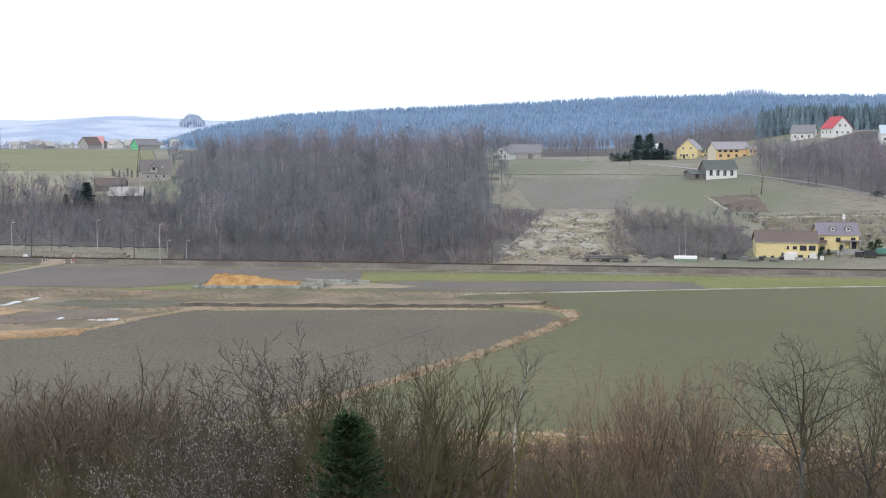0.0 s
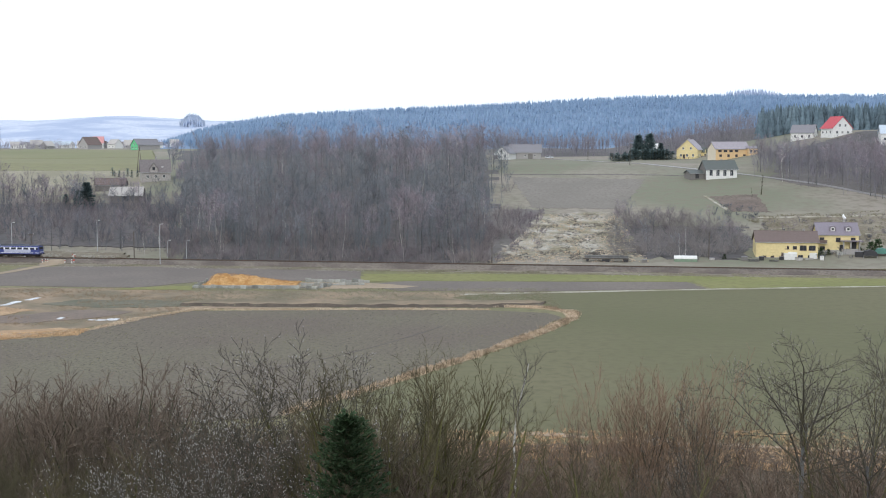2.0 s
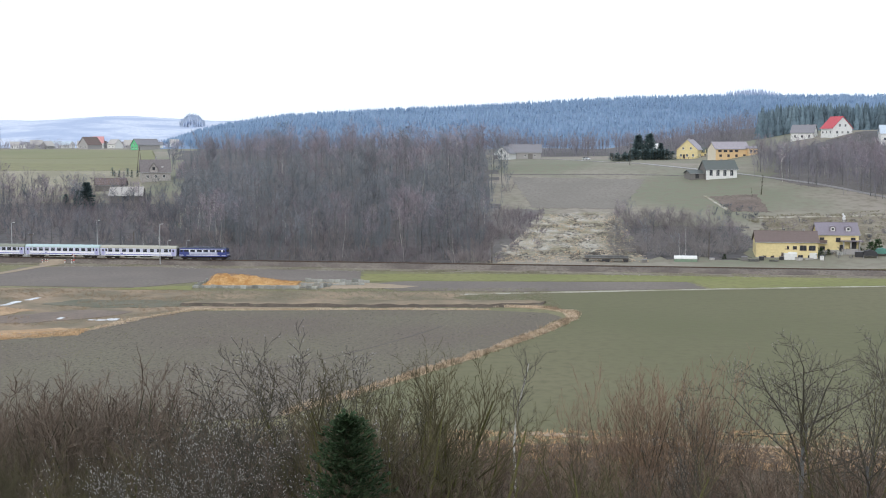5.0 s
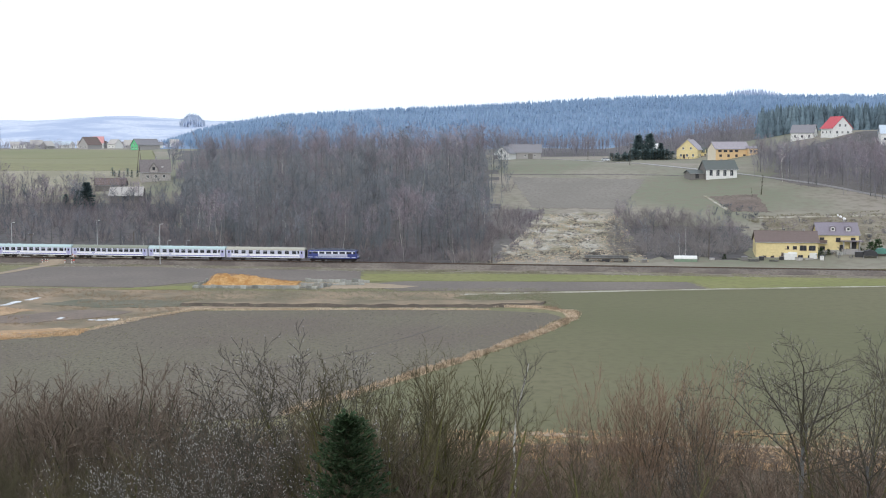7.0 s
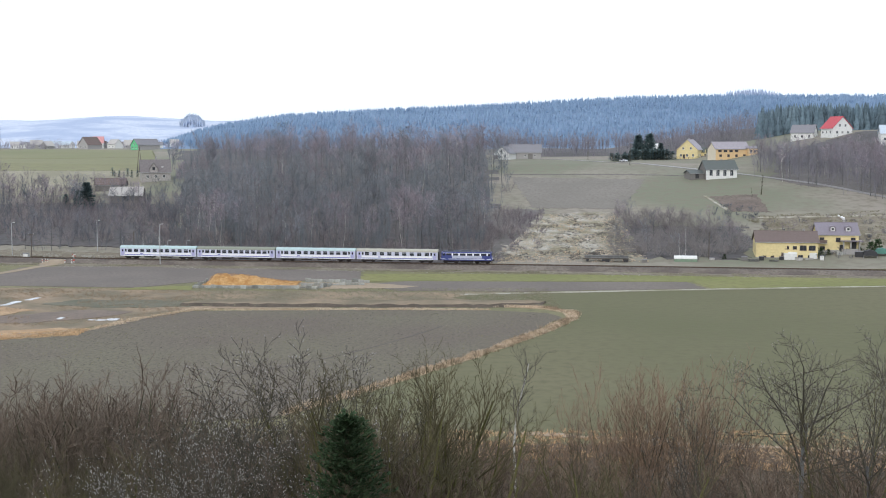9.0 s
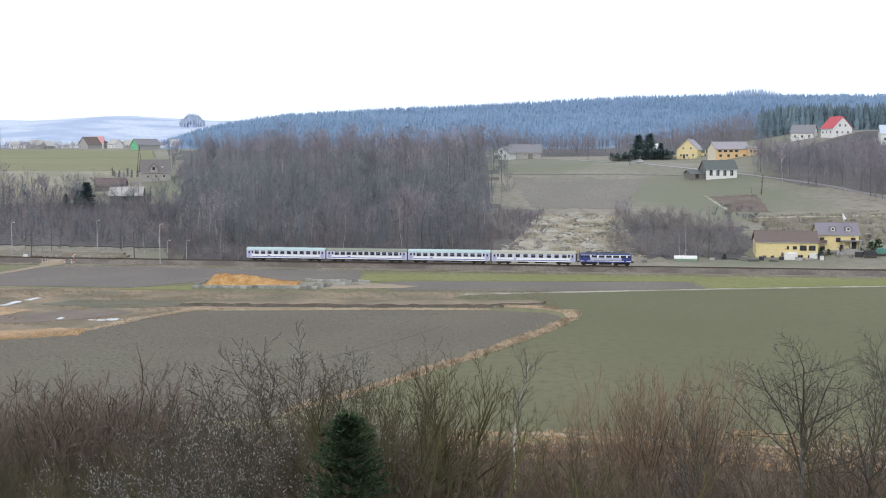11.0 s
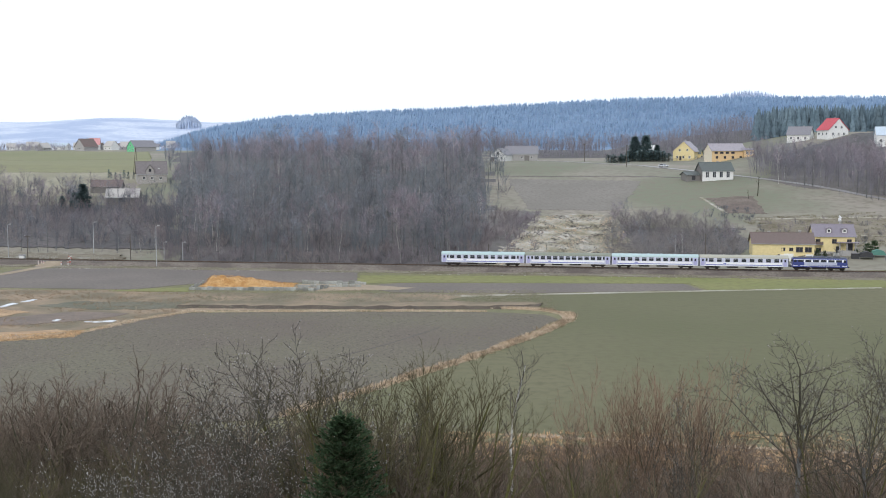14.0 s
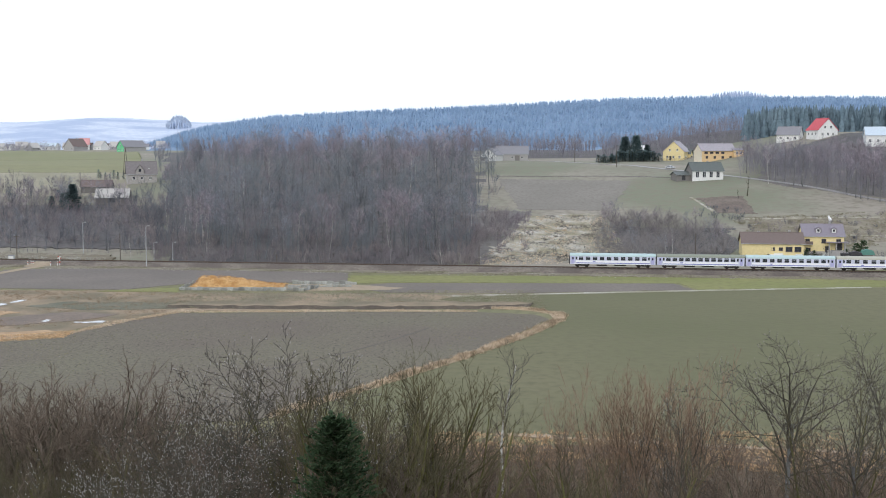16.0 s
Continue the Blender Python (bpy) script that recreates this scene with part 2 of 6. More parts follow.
def prism(outline, y0, y1):
    """An outline in x and z, drawn out along y."""
    bm = bmesh.new()
    a = [bm.verts.new((x, y0, z)) for x, z in outline]
    b = [bm.verts.new((x, y1, z)) for x, z in outline]
    bm.faces.new(a)
    bm.faces.new(b[::-1])
    for i in range(len(a)):
        j = (i + 1) % len(a)
        bm.faces.new((a[i], b[i], b[j], a[j]))
    bmesh.ops.recalc_face_normals(bm, faces=bm.faces)
    return bm


# ---- the land ----
def ease(a, b, v):
    t = min(1.0, max(0.0, (v - a) / (b - a)))
    return t * t * (3 - 2 * t)


def behind(x, y):
    """Distance behind the railway line."""
    return 0.9885 * (y - 335.5) + 0.1512 * x


def land(x, y):
    """Height of the ground."""
    d = behind(x, y)
    near = float(np.interp(y, (-400, 0, 12, 30, 60, 95, 132), (36, 32.8, 28.5, 20.5, 10.0, 2.6, 0.0)))
    hill = float(np.interp(d, (9, 20, 92, 136, 162, 201, 250, 450, 800, 1300), (0, 0.9, 12, 19.5, 23.5, 27.7, 29.2, 34.2, 36, 40)))
    lift = 0.19 * min(74.0, max(0.0, x - 128)) * ease(170, 260, d) * (1 - ease(500, 900, d))
    u = x / max(y, 1.0)
    ridge = 6 * ease(1450, 1950, y) * ease(-0.25, -0.2, u) * (1 - ease(2050, 2300, y)) + ease(880, 1950, y) * float(np.interp(u, (-0.34, -0.242, -0.19, -0.139, -0.041, 0.057, 0.17, 0.25, 0.384), (-2, 0, 24, 39, 49, 57, 69, 71, 71))) * (1 - 0.5 * ease(2050, 3000, y))
    far = ease(2500, 4100, y) * (92 + 14 * math.sin(x / 260.0) + 7 * math.sin(x / 97.0) + 30 * ease(0.15, 0.3, u))
    hump = 54 * math.exp(-((u - 0.265) / 0.055) ** 2) * ease(2100, 2480, y) * (1 - ease(2600, 3000, y))
    swell = 0.35 * math.sin(x / 23.0 + y / 31.0) * ease(30, 90, d)
    return near + hill + lift + ridge + far + hump + swell


def build_ground():
    rows = list(np.linspace(-110, 20, 14)) + list(np.linspace(24, 140, 36)) + list(np.linspace(150, 330, 14)) + list(np.linspace(333, 640, 120)) + list(np.linspace(645, 900, 45)) + list(np.geomspace(915, 4700, 50))
    cols = np.linspace(-0.62, 0.62, 190)
    v, f, idx = [], [], []
    for y in rows:
        for u in cols:
            x = u * (y + 170)
            v.append((x, y, land(x, y)))
    n = len(cols)
    for i in range(len(rows) - 1):
        for j in range(n - 1):
            f.append((i * n + j, i * n + j + 1, (i + 1) * n + j + 1, (i + 1) * n + j))
            x, y = v[f[-1][0]][:2]
            d, u = behind(x, y), x / max(y, 1.0)
            edge = 0.036 + 0.012 * noise.noise(Vector((x * 0.08, y * 0.08, 2))) - 0.02 * (1 - ease(40, 90, d))
            border = (9 < d < 95 and edge < u < edge + 0.006)
            wooded = (9 < d < 430 and -0.232 < u <= edge) or (185 < d < 225 + 300 * (u - 0.272) and u > 0.29) or (640 < y < 900 and u > 0.045)
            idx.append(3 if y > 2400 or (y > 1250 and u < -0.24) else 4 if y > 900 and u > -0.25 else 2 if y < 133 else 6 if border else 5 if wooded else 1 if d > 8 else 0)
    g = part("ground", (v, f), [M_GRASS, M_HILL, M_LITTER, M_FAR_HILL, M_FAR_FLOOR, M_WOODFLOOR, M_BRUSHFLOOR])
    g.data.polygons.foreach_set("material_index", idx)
    g.data.polygons.foreach_set("use_smooth", [True] * len(f))
    return tagged(g, "winter valley floor and rolling hillsides of dull grass", "ground", kind="structure")


build_ground()
R = random.Random(5)


def ragged(points, step=2.5, wild=0.35):
    """An outline with uneven edges."""
    out = []
    for (x0, y0), (x1, y1) in zip(points, points[1:] + points[:1]):
        k = max(1, int(math.hypot(x1 - x0, y1 - y0) / step))
        for i in range(k):
            w = wild * (1 if i else 0.3)
            out.append((x0 + (x1 - x0) * i / k + R.uniform(-w, w), y0 + (y1 - y0) * i / k + R.uniform(-w, w)))
    return out


def flat_field(name, points, z, material, label, category="field", wild=0.35, step=2.5):
    bm = bmesh.new()
    f = bm.faces.new([bm.verts.new((x, y, max(z, land(x, y) + z))) for x, y in ragged(points, step, wild)])
    if f.normal.z < 0:
        f.normal_flip()
    rim = list(f.verts)
    foot = [bm.verts.new((v.co.x, v.co.y, v.co.z - 0.25)) for v in rim]
    for i in range(len(rim)):
        j = (i + 1) % len(rim)
        bm.faces.new((rim[i], foot[i], foot[j], rim[j]))
    bmesh.ops.triangulate(bm, faces=[f])
    bmesh.ops.recalc_face_normals(bm, faces=bm.faces)
    ob = part(name, bm, material)
    return tagged(ob, label, category, kind="structure")


def draped(name, corners, material, label, lift=0.06, nu=40, nv=30, wild=0.8, category="field"):
    """A patch over the hillside between four corners, with uneven edges."""
    a, b, c, d = [Vector(p) for p in corners]
    v, f = [], []
    for i in range(nv + 1):
        for j in range(nu + 1):
            s, t = j / nu, i / nv
            p = (a * (1 - s) + b * s) * (1 - t) + (d * (1 - s) + c * s) * t
            if i in (0, nv) or j in (0, nu):
                p = p + Vector((R.uniform(-wild, wild), R.uniform(-wild, wild)))
            v.append((p.x, p.y, land(p.x, p.y) + lift + (0.3 if p.y > 640 else 0)))
    for i in range(nv):
        for j in range(nu):
            k = i * (nu + 1) + j
            f.append((k, k + 1, k + nu + 2, k + nu + 1))
    rim = list(range(nu + 1)) + [i * (nu + 1) + nu for i in range(1, nv + 1)] + [nv * (nu + 1) + j for j in range(nu - 1, -1, -1)] + [i * (nu + 1) for i in range(nv - 1, 0, -1)]
    low = len(v)
    v += [(v[k][0], v[k][1], v[k][2] - 0.5) for k in rim]
    f += [(rim[i], low + i, low + (i + 1) % len(rim), rim[(i + 1) % len(rim)]) for i in range(len(rim))]
    return tagged(part(name, (v, f), material), label, category, kind="structure")


def ribbon(name, pts, width, material, label, lift=0.2, category="road", wild=0.15, step=3.0):
    """A way laid over the land along a line."""
    path = []
    for p, q in zip(pts, pts[1:]):
        k = max(1, int((Vector(q) - Vector(p)).length / step))
        path += [Vector(p).lerp(Vector(q), i / k) for i in range(k)]
    path.append(Vector(pts[-1]))
    for _ in range(6):
        path = [path[0]] + [(path[i - 1] + path[i] * 2 + path[i + 1]) / 4 for i in range(1, len(path) - 1)] + [path[-1]]
    v, f = [], []
    for i, p in enumerate(path):
        t = (path[min(i + 1, len(path) - 1)] - path[max(i - 1, 0)]).normalized()
        s = Vector((-t.y, t.x))
        for k in (-0.5, 0, 0.5):
            q = p + s * (k * width + R.uniform(-wild, wild) * (k != 0))
            v.append((q.x, q.y, land(q.x, q.y) + lift + (0.03 if k == 0 else 0)))
    for i in range(len(path) - 1):
        for k in (0, 1):
            f.append((i * 3 + k, i * 3 + k + 1, i * 3 + k + 4, i * 3 + k + 3))
    low = len(v)
    v += [(x, y, z - 0.4) for x, y, z in v]
    for i in range(len(path) - 1):
        for k in (0, 2):
            a, b = i * 3 + k, i * 3 + k + 3
            f.append((a, b, low + b, low + a))
    return tagged(part(name, (v, f), material), label, category, kind="structure")


# valley fields
flat_field("field_west", [(-150, 178), (-92, 203), (-80.6, 207), (-69, 217), (-62.6, 232), (-54, 245), (-22, 246.5), (9, 246), (22, 242), (24.5, 235), (16, 215), (3.5, 190.5), (-12.5, 164), (-22, 147), (-40, 142), (-62, 141), (-110, 143)],
           0.07, M_PLOUGH, "wide ploughed brown field with faint green shoots")
flat_field("field_east", [(2, 267), (6, 272.5), (67, 282.5), (112, 288.5), (220, 305), (190, 120), (50, 128), (42, 131), (11, 138.5), (-17, 141), (-19.5, 149), (-10, 164), (6.5, 190.5), (19.5, 215), (28, 234), (29, 242), (24, 252)],
           0.07, M_CROP, "broad dull green field of winter crop", wild=0.15)
flat_field("field_middle", [(-21, 294), (-9.5, 301), (63.6, 299), (65.4, 285.5), (20, 279), (-11.6, 281)], 0.07, M_PLOUGH2, "narrow ploughed strip of brown soil")
flat_field("meadow_strip", [(-22, 320), (121, 312), (200, 300), (200, 306), (112, 291), (67, 285.5), (65, 300), (-9.5, 302.5), (-22, 300)], 0.06, M_MEADOW, "long strip of brighter green meadow")
flat_field("field_north", [(-124, 336), (-107, 342), (-23.4, 329.5), (-22, 304), (-64, 300), (-77, 287), (-111, 291), (-160, 294), (-160, 325), (-124, 316)], 0.07, M_PLOUGH2, "bare brown field below the railway")
flat_field("dry_ground", [(-170, 291), (-77, 285), (-60, 281), (24, 277), (30, 262), (33, 246), (27, 237), (24, 252), (-54, 249), (-63, 235), (-70, 220), (-81, 210), (-95, 206), (-170, 190)], 0.04, M_DRY, "rough strip of dry tan grass by the stream", "grass", wild=0.8)
flat_field("field_margin", [(2, 274.5), (6, 275), (67, 284.8), (112, 290.8), (112, 289.4), (67, 283.2), (6, 272.4)], 0.09, M_PALE, "pale frosted grass verge between the fields", "grass")
flat_field("field_foot", [(8, 138.6), (11.4, 138.4), (42, 130.8), (52, 128), (70, 126), (70, 125), (50, 127), (41, 129.6), (11, 137.2), (8, 137.6)], 0.12, M_TRACKDIRT, "pale dry verge at the foot of the field", "grass")


# stream terrace with a dark cut bank
def build_bank():
    top = ragged([(-58, 254.5), (-40, 253), (-10, 252), (12, 252.2), (20, 254), (23, 257), (18, 259), (-10, 259.5), (-52, 261)], 1.6, 0.35)
    bm = bmesh.new()
    a = [bm.verts.new((x, y, 0.6 + R.uniform(-0.15, 0.15))) for x, y in top]
    cx, cy = -18, 256
    b = [bm.verts.new((x + (x - cx) * 0.01, y + (-1.6 if y < 256.5 else 2.5) + R.uniform(-0.3, 0.3), -0.05)) for x, y in top]
    bm.faces.new(a)
    for i in range(len(a)):
        j = (i + 1) % len(a)
        f = bm.faces.new((a[i], b[i], b[j], a[j]))
        f.material_index = 1 if top[i][1] < 256.5 else 0
    bmesh.ops.triangulate(bm, faces=[f for f in bm.faces if len(f.verts) > 4])
    bmesh.ops.recalc_face_normals(bm, faces=bm.faces)
    tagged(part("stream_bank", bm, [M_DRY, M_SOIL]), "dark cut earth bank under dry grass beside the stream", "bank", kind="structure")


build_bank()
draped("field_green_hill", [(-330, 545), (-132, 535), (-205, 815), (-520, 830)], M_FIELDN, "smooth green field on the far plateau", nu=60, nv=80, lift=0.12)
draped("pasture_west", [(-330, 480), (-128, 474), (-131, 540), (-330, 556)], M_TAN, "tan winter pasture below the green field", nu=50, nv=24, lift=0.07)
ribbon("ditch_verge", [(-20.5, 149), (-10.5, 164.5), (5, 190.5), (18, 215), (26.5, 234), (28, 243), (24, 250), (10, 253.5)], 2.0, M_DRYLIGHT, "pale strip of dry grass along the ditch", 0.11, "grass", 0.3)
draped("east_wood_floor", [(133, 468), (190, 408), (200, 470), (150, 512)], M_BRUSHFLOOR, "leaf strewn floor of the eastern wood", nu=30, nv=30, wild=3.0, category="ground")
draped("west_wood_floor", [(-175, 392), (-88, 378), (-104, 452), (-190, 460)], M_WOODFLOOR, "leaf strewn floor under the western bushes", nu=34, nv=30, wild=0.9, lift=0.3, category="ground")
flat_field("embankment_verge", [(-170, 356.6), (0, 330.4), (170, 304.4), (170, 298.8), (0, 324.6), (-170, 350.6)], 0.09, M_TERRACE, "rough brown verge below the embankment", "grass", wild=0.9)
draped("bush_floor", [(60, 352), (92, 346), (102, 390), (62, 396)], M_WOODFLOOR, "dead grass under the slope bushes", nu=26, nv=26, wild=3.0, category="ground")
ribbon("field_bank", [(27, 501), (60, 494), (86, 488), (101, 482)], 1.3, M_BRUSHFLOOR, "dark grassy bank along the upper field", 0.1, "bank", 0.4)
ribbon("terrace_edge", [(110, 405), (140, 402), (172, 398)], 1.4, M_PALE, "pale frosted edge of the terrace", 0.1, "bank", 0.6)
ribbon("terrace_step", [(126, 378), (150, 373), (172, 368)], 1.2, M_PALE, "pale frosted step of the terrace", 0.1, "bank", 0.6)
draped("wood_edge_floor", [(9, 349), (17, 348), (37, 424), (18, 428)], M_BRUSHFLOOR, "leaf litter at the edge of the wood", nu=16, nv=40, wild=1.8, category="ground")
draped("meadow_pale_slope", [(16, 357), (49, 361), (59.5, 418), (36, 416)], M_PALE, "pale slope of dry bleached grass with frost", wild=3.0)
draped("field_brown_hill", [(33, 428), (66, 424), (84, 478), (29, 492)], M_TILLED, "grey brown tilled plot on the hillside")
draped("plot_dark", [(104, 416), (117, 412), (120, 441), (102, 441)], M_PLOT, "dark overgrown plot on the slope", nu=16, nv=12)
draped("terrace_scrub", [(106, 372), (175, 362), (175, 400), (112, 405)], M_TERRACE, "rough brown terrace of dead grass above the houses", nu=40, nv=16, wild=1.5)
ribbon("road_hill", [(24, 600), (45, 592), (60, 580), (77.7, 545), (94, 521), (104, 510), (130, 478), (147.4, 459.5), (165, 430), (190, 404)], 2.7, M_ROAD, "narrow wet lane crossing the hillside", 0.14)
ribbon("footpath", [(100.2, 442), (103.5, 415)], 1.2, M_PALE, "pale trodden path down the slope", 0.12, "path")
ribbon("field_lane", [(-140, 296), (-123.5, 319), (-119, 341), (-116.5, 347)], 3.2, M_TRACKDIRT, "sandy farm track leading to the level crossing", 0.12, "path")

# ---- railway ----
TRACK = pose(0, 335.5, 0, 0, 0, -8.694)   # x runs along the line to the east


def build_railway():
    bm = prism([(-5.2, 0.0), (-2.4, 1.1), (2.4, 1.1), (5.2, 0.0), (5.2, -0.4), (-5.2, -0.4)], -420, 420)
    bmesh.ops.rotate(bm, verts=bm.verts, cent=(0, 0, 0), matrix=Matrix.Rotation(radians(90), 3, "Z"))
    base = part("embankment", bm, M_BALLAST, m=TRACK)
    tagged(base, "low ballasted railway embankment across the valley", "embankment", kind="structure")
    for y in (-0.75, 0.75):
        bm = box(-420, y - 0.035, 1.28, 420, y + 0.035, 1.45, 0.01)
        add_box(bm, -420, y - 0.07, 1.26, 420, y + 0.07, 1.29)
        part("rail", bm, M_RAIL, base, "rusty steel rail")
    first = None
    for i in range(290):
        x = -173 + i * 1.2
        if first is None:
            first = part("sleeper", box(-0.13, -1.25, 1.06, 0.13, 1.25, 1.26, 0.02), M_SLEEPER, base, m=Matrix.Translation((x, 0, 0)))
        else:
            shared("sleeper", first, base, Matrix.Translation((x, 0, 0)))


build_railway()


# ---- trees ----
def tube(v, f, pts, radii, n):
    k0 = len(v)
    for i, p in enumerate(pts):
        t = (pts[min(i + 1, len(pts) - 1)] - pts[max(i - 1, 0)]).normalized()
        a = t.orthogonal().normalized()
        b = t.cross(a)
        for k in range(n):
            w = 2 * math.pi * k / n
            v.append(p + (a * math.cos(w) + b * math.sin(w)) * radii[i])
    for i in range(len(pts) - 1):
        for k in range(n):
            q = (k + 1) % n
            f.append((k0 + i * n + k, k0 + i * n + q, k0 + (i + 1) * n + q, k0 + (i + 1) * n + k))


def spike(v, f, p, q, r):
    """A slender three-sided twig end."""
    k = len(v)
    t = (q - p).normalized()
    a = t.orthogonal() * r
    b = t.cross(a)
    v += [p + a, p - a * 0.5 + b * 0.87, p - a * 0.5 - b * 0.87, q]
    f += [(k, k + 1, k + 3), (k + 1, k + 2, k + 3), (k + 2, k, k + 3)]


def sprout(rnd, p, way, length, bend, lift, k):
    """A bent line of k steps."""
    pts, w = [p], way.normalized()
    for _ in range(k):
        w = (w + Vector((rnd.uniform(-bend, bend), rnd.uniform(-bend, bend), rnd.uniform(-bend, bend) + lift))).normalized()
        pts.append(pts[-1] + w * length / k)
    return pts


def bare_tree(seed, height, radius, limbs=14, boughs=5, twigs=4, low=0.3, spread=0.42, lift=0.12, twig_r=0.022, lean=0.05, bend=0.10, stems=1, twig_steps=2, crown=0.75, stem_lean=(0.1, 0.45), wiry=0.16):
    """A leafless tree: trunk with limbs, a crown of boughs and twigs."""
    rnd = random.Random(seed)
    tv, tf, cv, cf = [], [], [], []

    def side(t, up, out):
        w = rnd.uniform(0, 2 * math.pi)
        a = t.orthogonal().normalized()
        b = t.cross(a)
        return (t * up + (a * math.cos(w) + b * math.sin(w)) * out).normalized()

    trunks = []
    for s in range(stems):
        w = 2 * math.pi * s / stems + rnd.uniform(-0.5, 0.5)
        base = Vector((0, 0, -0.3)) if stems == 1 else Vector((math.cos(w) * 0.35, math.sin(w) * 0.35, -0.3))
        way = Vector((rnd.uniform(-lean, lean), rnd.uniform(-lean, lean), 1)) if stems == 1 else Vector((math.cos(w) * rnd.uniform(*stem_lean), math.sin(w) * rnd.uniform(*stem_lean), 1))
        h = height * (1 if s == 0 else rnd.uniform(0.65, 1))
        pts = sprout(rnd, base, way, h, bend, bend, 8)
        r0 = radius * (1 if s == 0 else rnd.uniform(0.6, 1))
        rad = [r0 * (1.25 if i == 0 else 1 - 0.93 * i / 8) for i in range(9)]
        tube(tv, tf, pts, rad, 6)
        trunks.append((pts, rad, h))
    per = max(3, limbs // stems)
    for pts, rad, h in trunks:
        for i in range(per):
            at = low + (0.97 - low) * (i + rnd.random()) / per
            k = min(7, int(at * 8))
            p = pts[k].lerp(pts[k + 1], at * 8 - k)
            t = (pts[k + 1] - pts[k]).normalized()
            ln = h * spread * (1.05 - crown * max(0.0, at - 0.25)) * rnd.uniform(0.6, 1.15)
            r1 = max(twig_r * 1.4, rad[k] * rnd.uniform(0.3, 0.5))
            a = sprout(rnd, p, side(t, rnd.uniform(0.5, 1.0), 1.0), ln, wiry, lift, 5)
            if twig_steps == 1:
                tube(tv, tf, [a[0], a[2], a[5]], [r1, r1 * 0.68, r1 * 0.2], 3)
            else:
                tube(tv, tf, a, [r1 * (1 - 0.16 * j) for j in range(6)], 4)
            for b_i in range(boughs):
                at2 = 0.2 + 0.8 * (b_i + rnd.random()) / boughs
                k2 = min(4, int(at2 * 5))
                q = a[k2].lerp(a[k2 + 1], at2 * 5 - k2)
                t2 = (a[k2 + 1] - a[k2]).normalized()
                l2 = ln * rnd.uniform(0.28, 0.55)
                b = sprout(rnd, q, side(t2, rnd.uniform(0.7, 1.2), 0.9), l2, 0.2, lift, 3)
                if twig_steps == 1:
                    spike(cv, cf, b[0], b[3], max(twig_r, r1 * 0.4))
                else:
                    tube(cv, cf, b, [max(twig_r, r1 * 0.4), max(twig_r, r1 * 0.3) * 0.9, twig_r * 0.9, twig_r * 0.5], 3)
                for c_i in range(twigs):
                    at3 = 0.15 + 0.85 * (c_i + rnd.random()) / twigs
                    k3 = min(2, int(at3 * 3))
                    u = b[k3].lerp(b[k3 + 1], at3 * 3 - k3)
                    t3 = (b[k3 + 1] - b[k3]).normalized()
                    l3 = l2 * rnd.uniform(0.35, 0.7)
                    c = sprout(rnd, u, side(t3, 1.0, rnd.uniform(0.5, 0.9)), l3, 0.25, lift, 2)
                    if twig_steps == 1:
                        spike(cv, cf, c[0], c[2], twig_r * 0.8)
                    else:
                        tube(cv, cf, c, [twig_r * 0.8, twig_r * 0.65, twig_r * 0.35], 3)
    return (tv, tf), (cv, cf)


def tree_proto(name, seed, material, twig, label, group="", category="tree", **kw):
    trunk, crown = bare_tree(seed, **kw)
    e = thing(name, pose(0, 0, -500), label, category, group)
    part("trunk", trunk, material, e)
    part("crown", crown, twig, e)
    return e


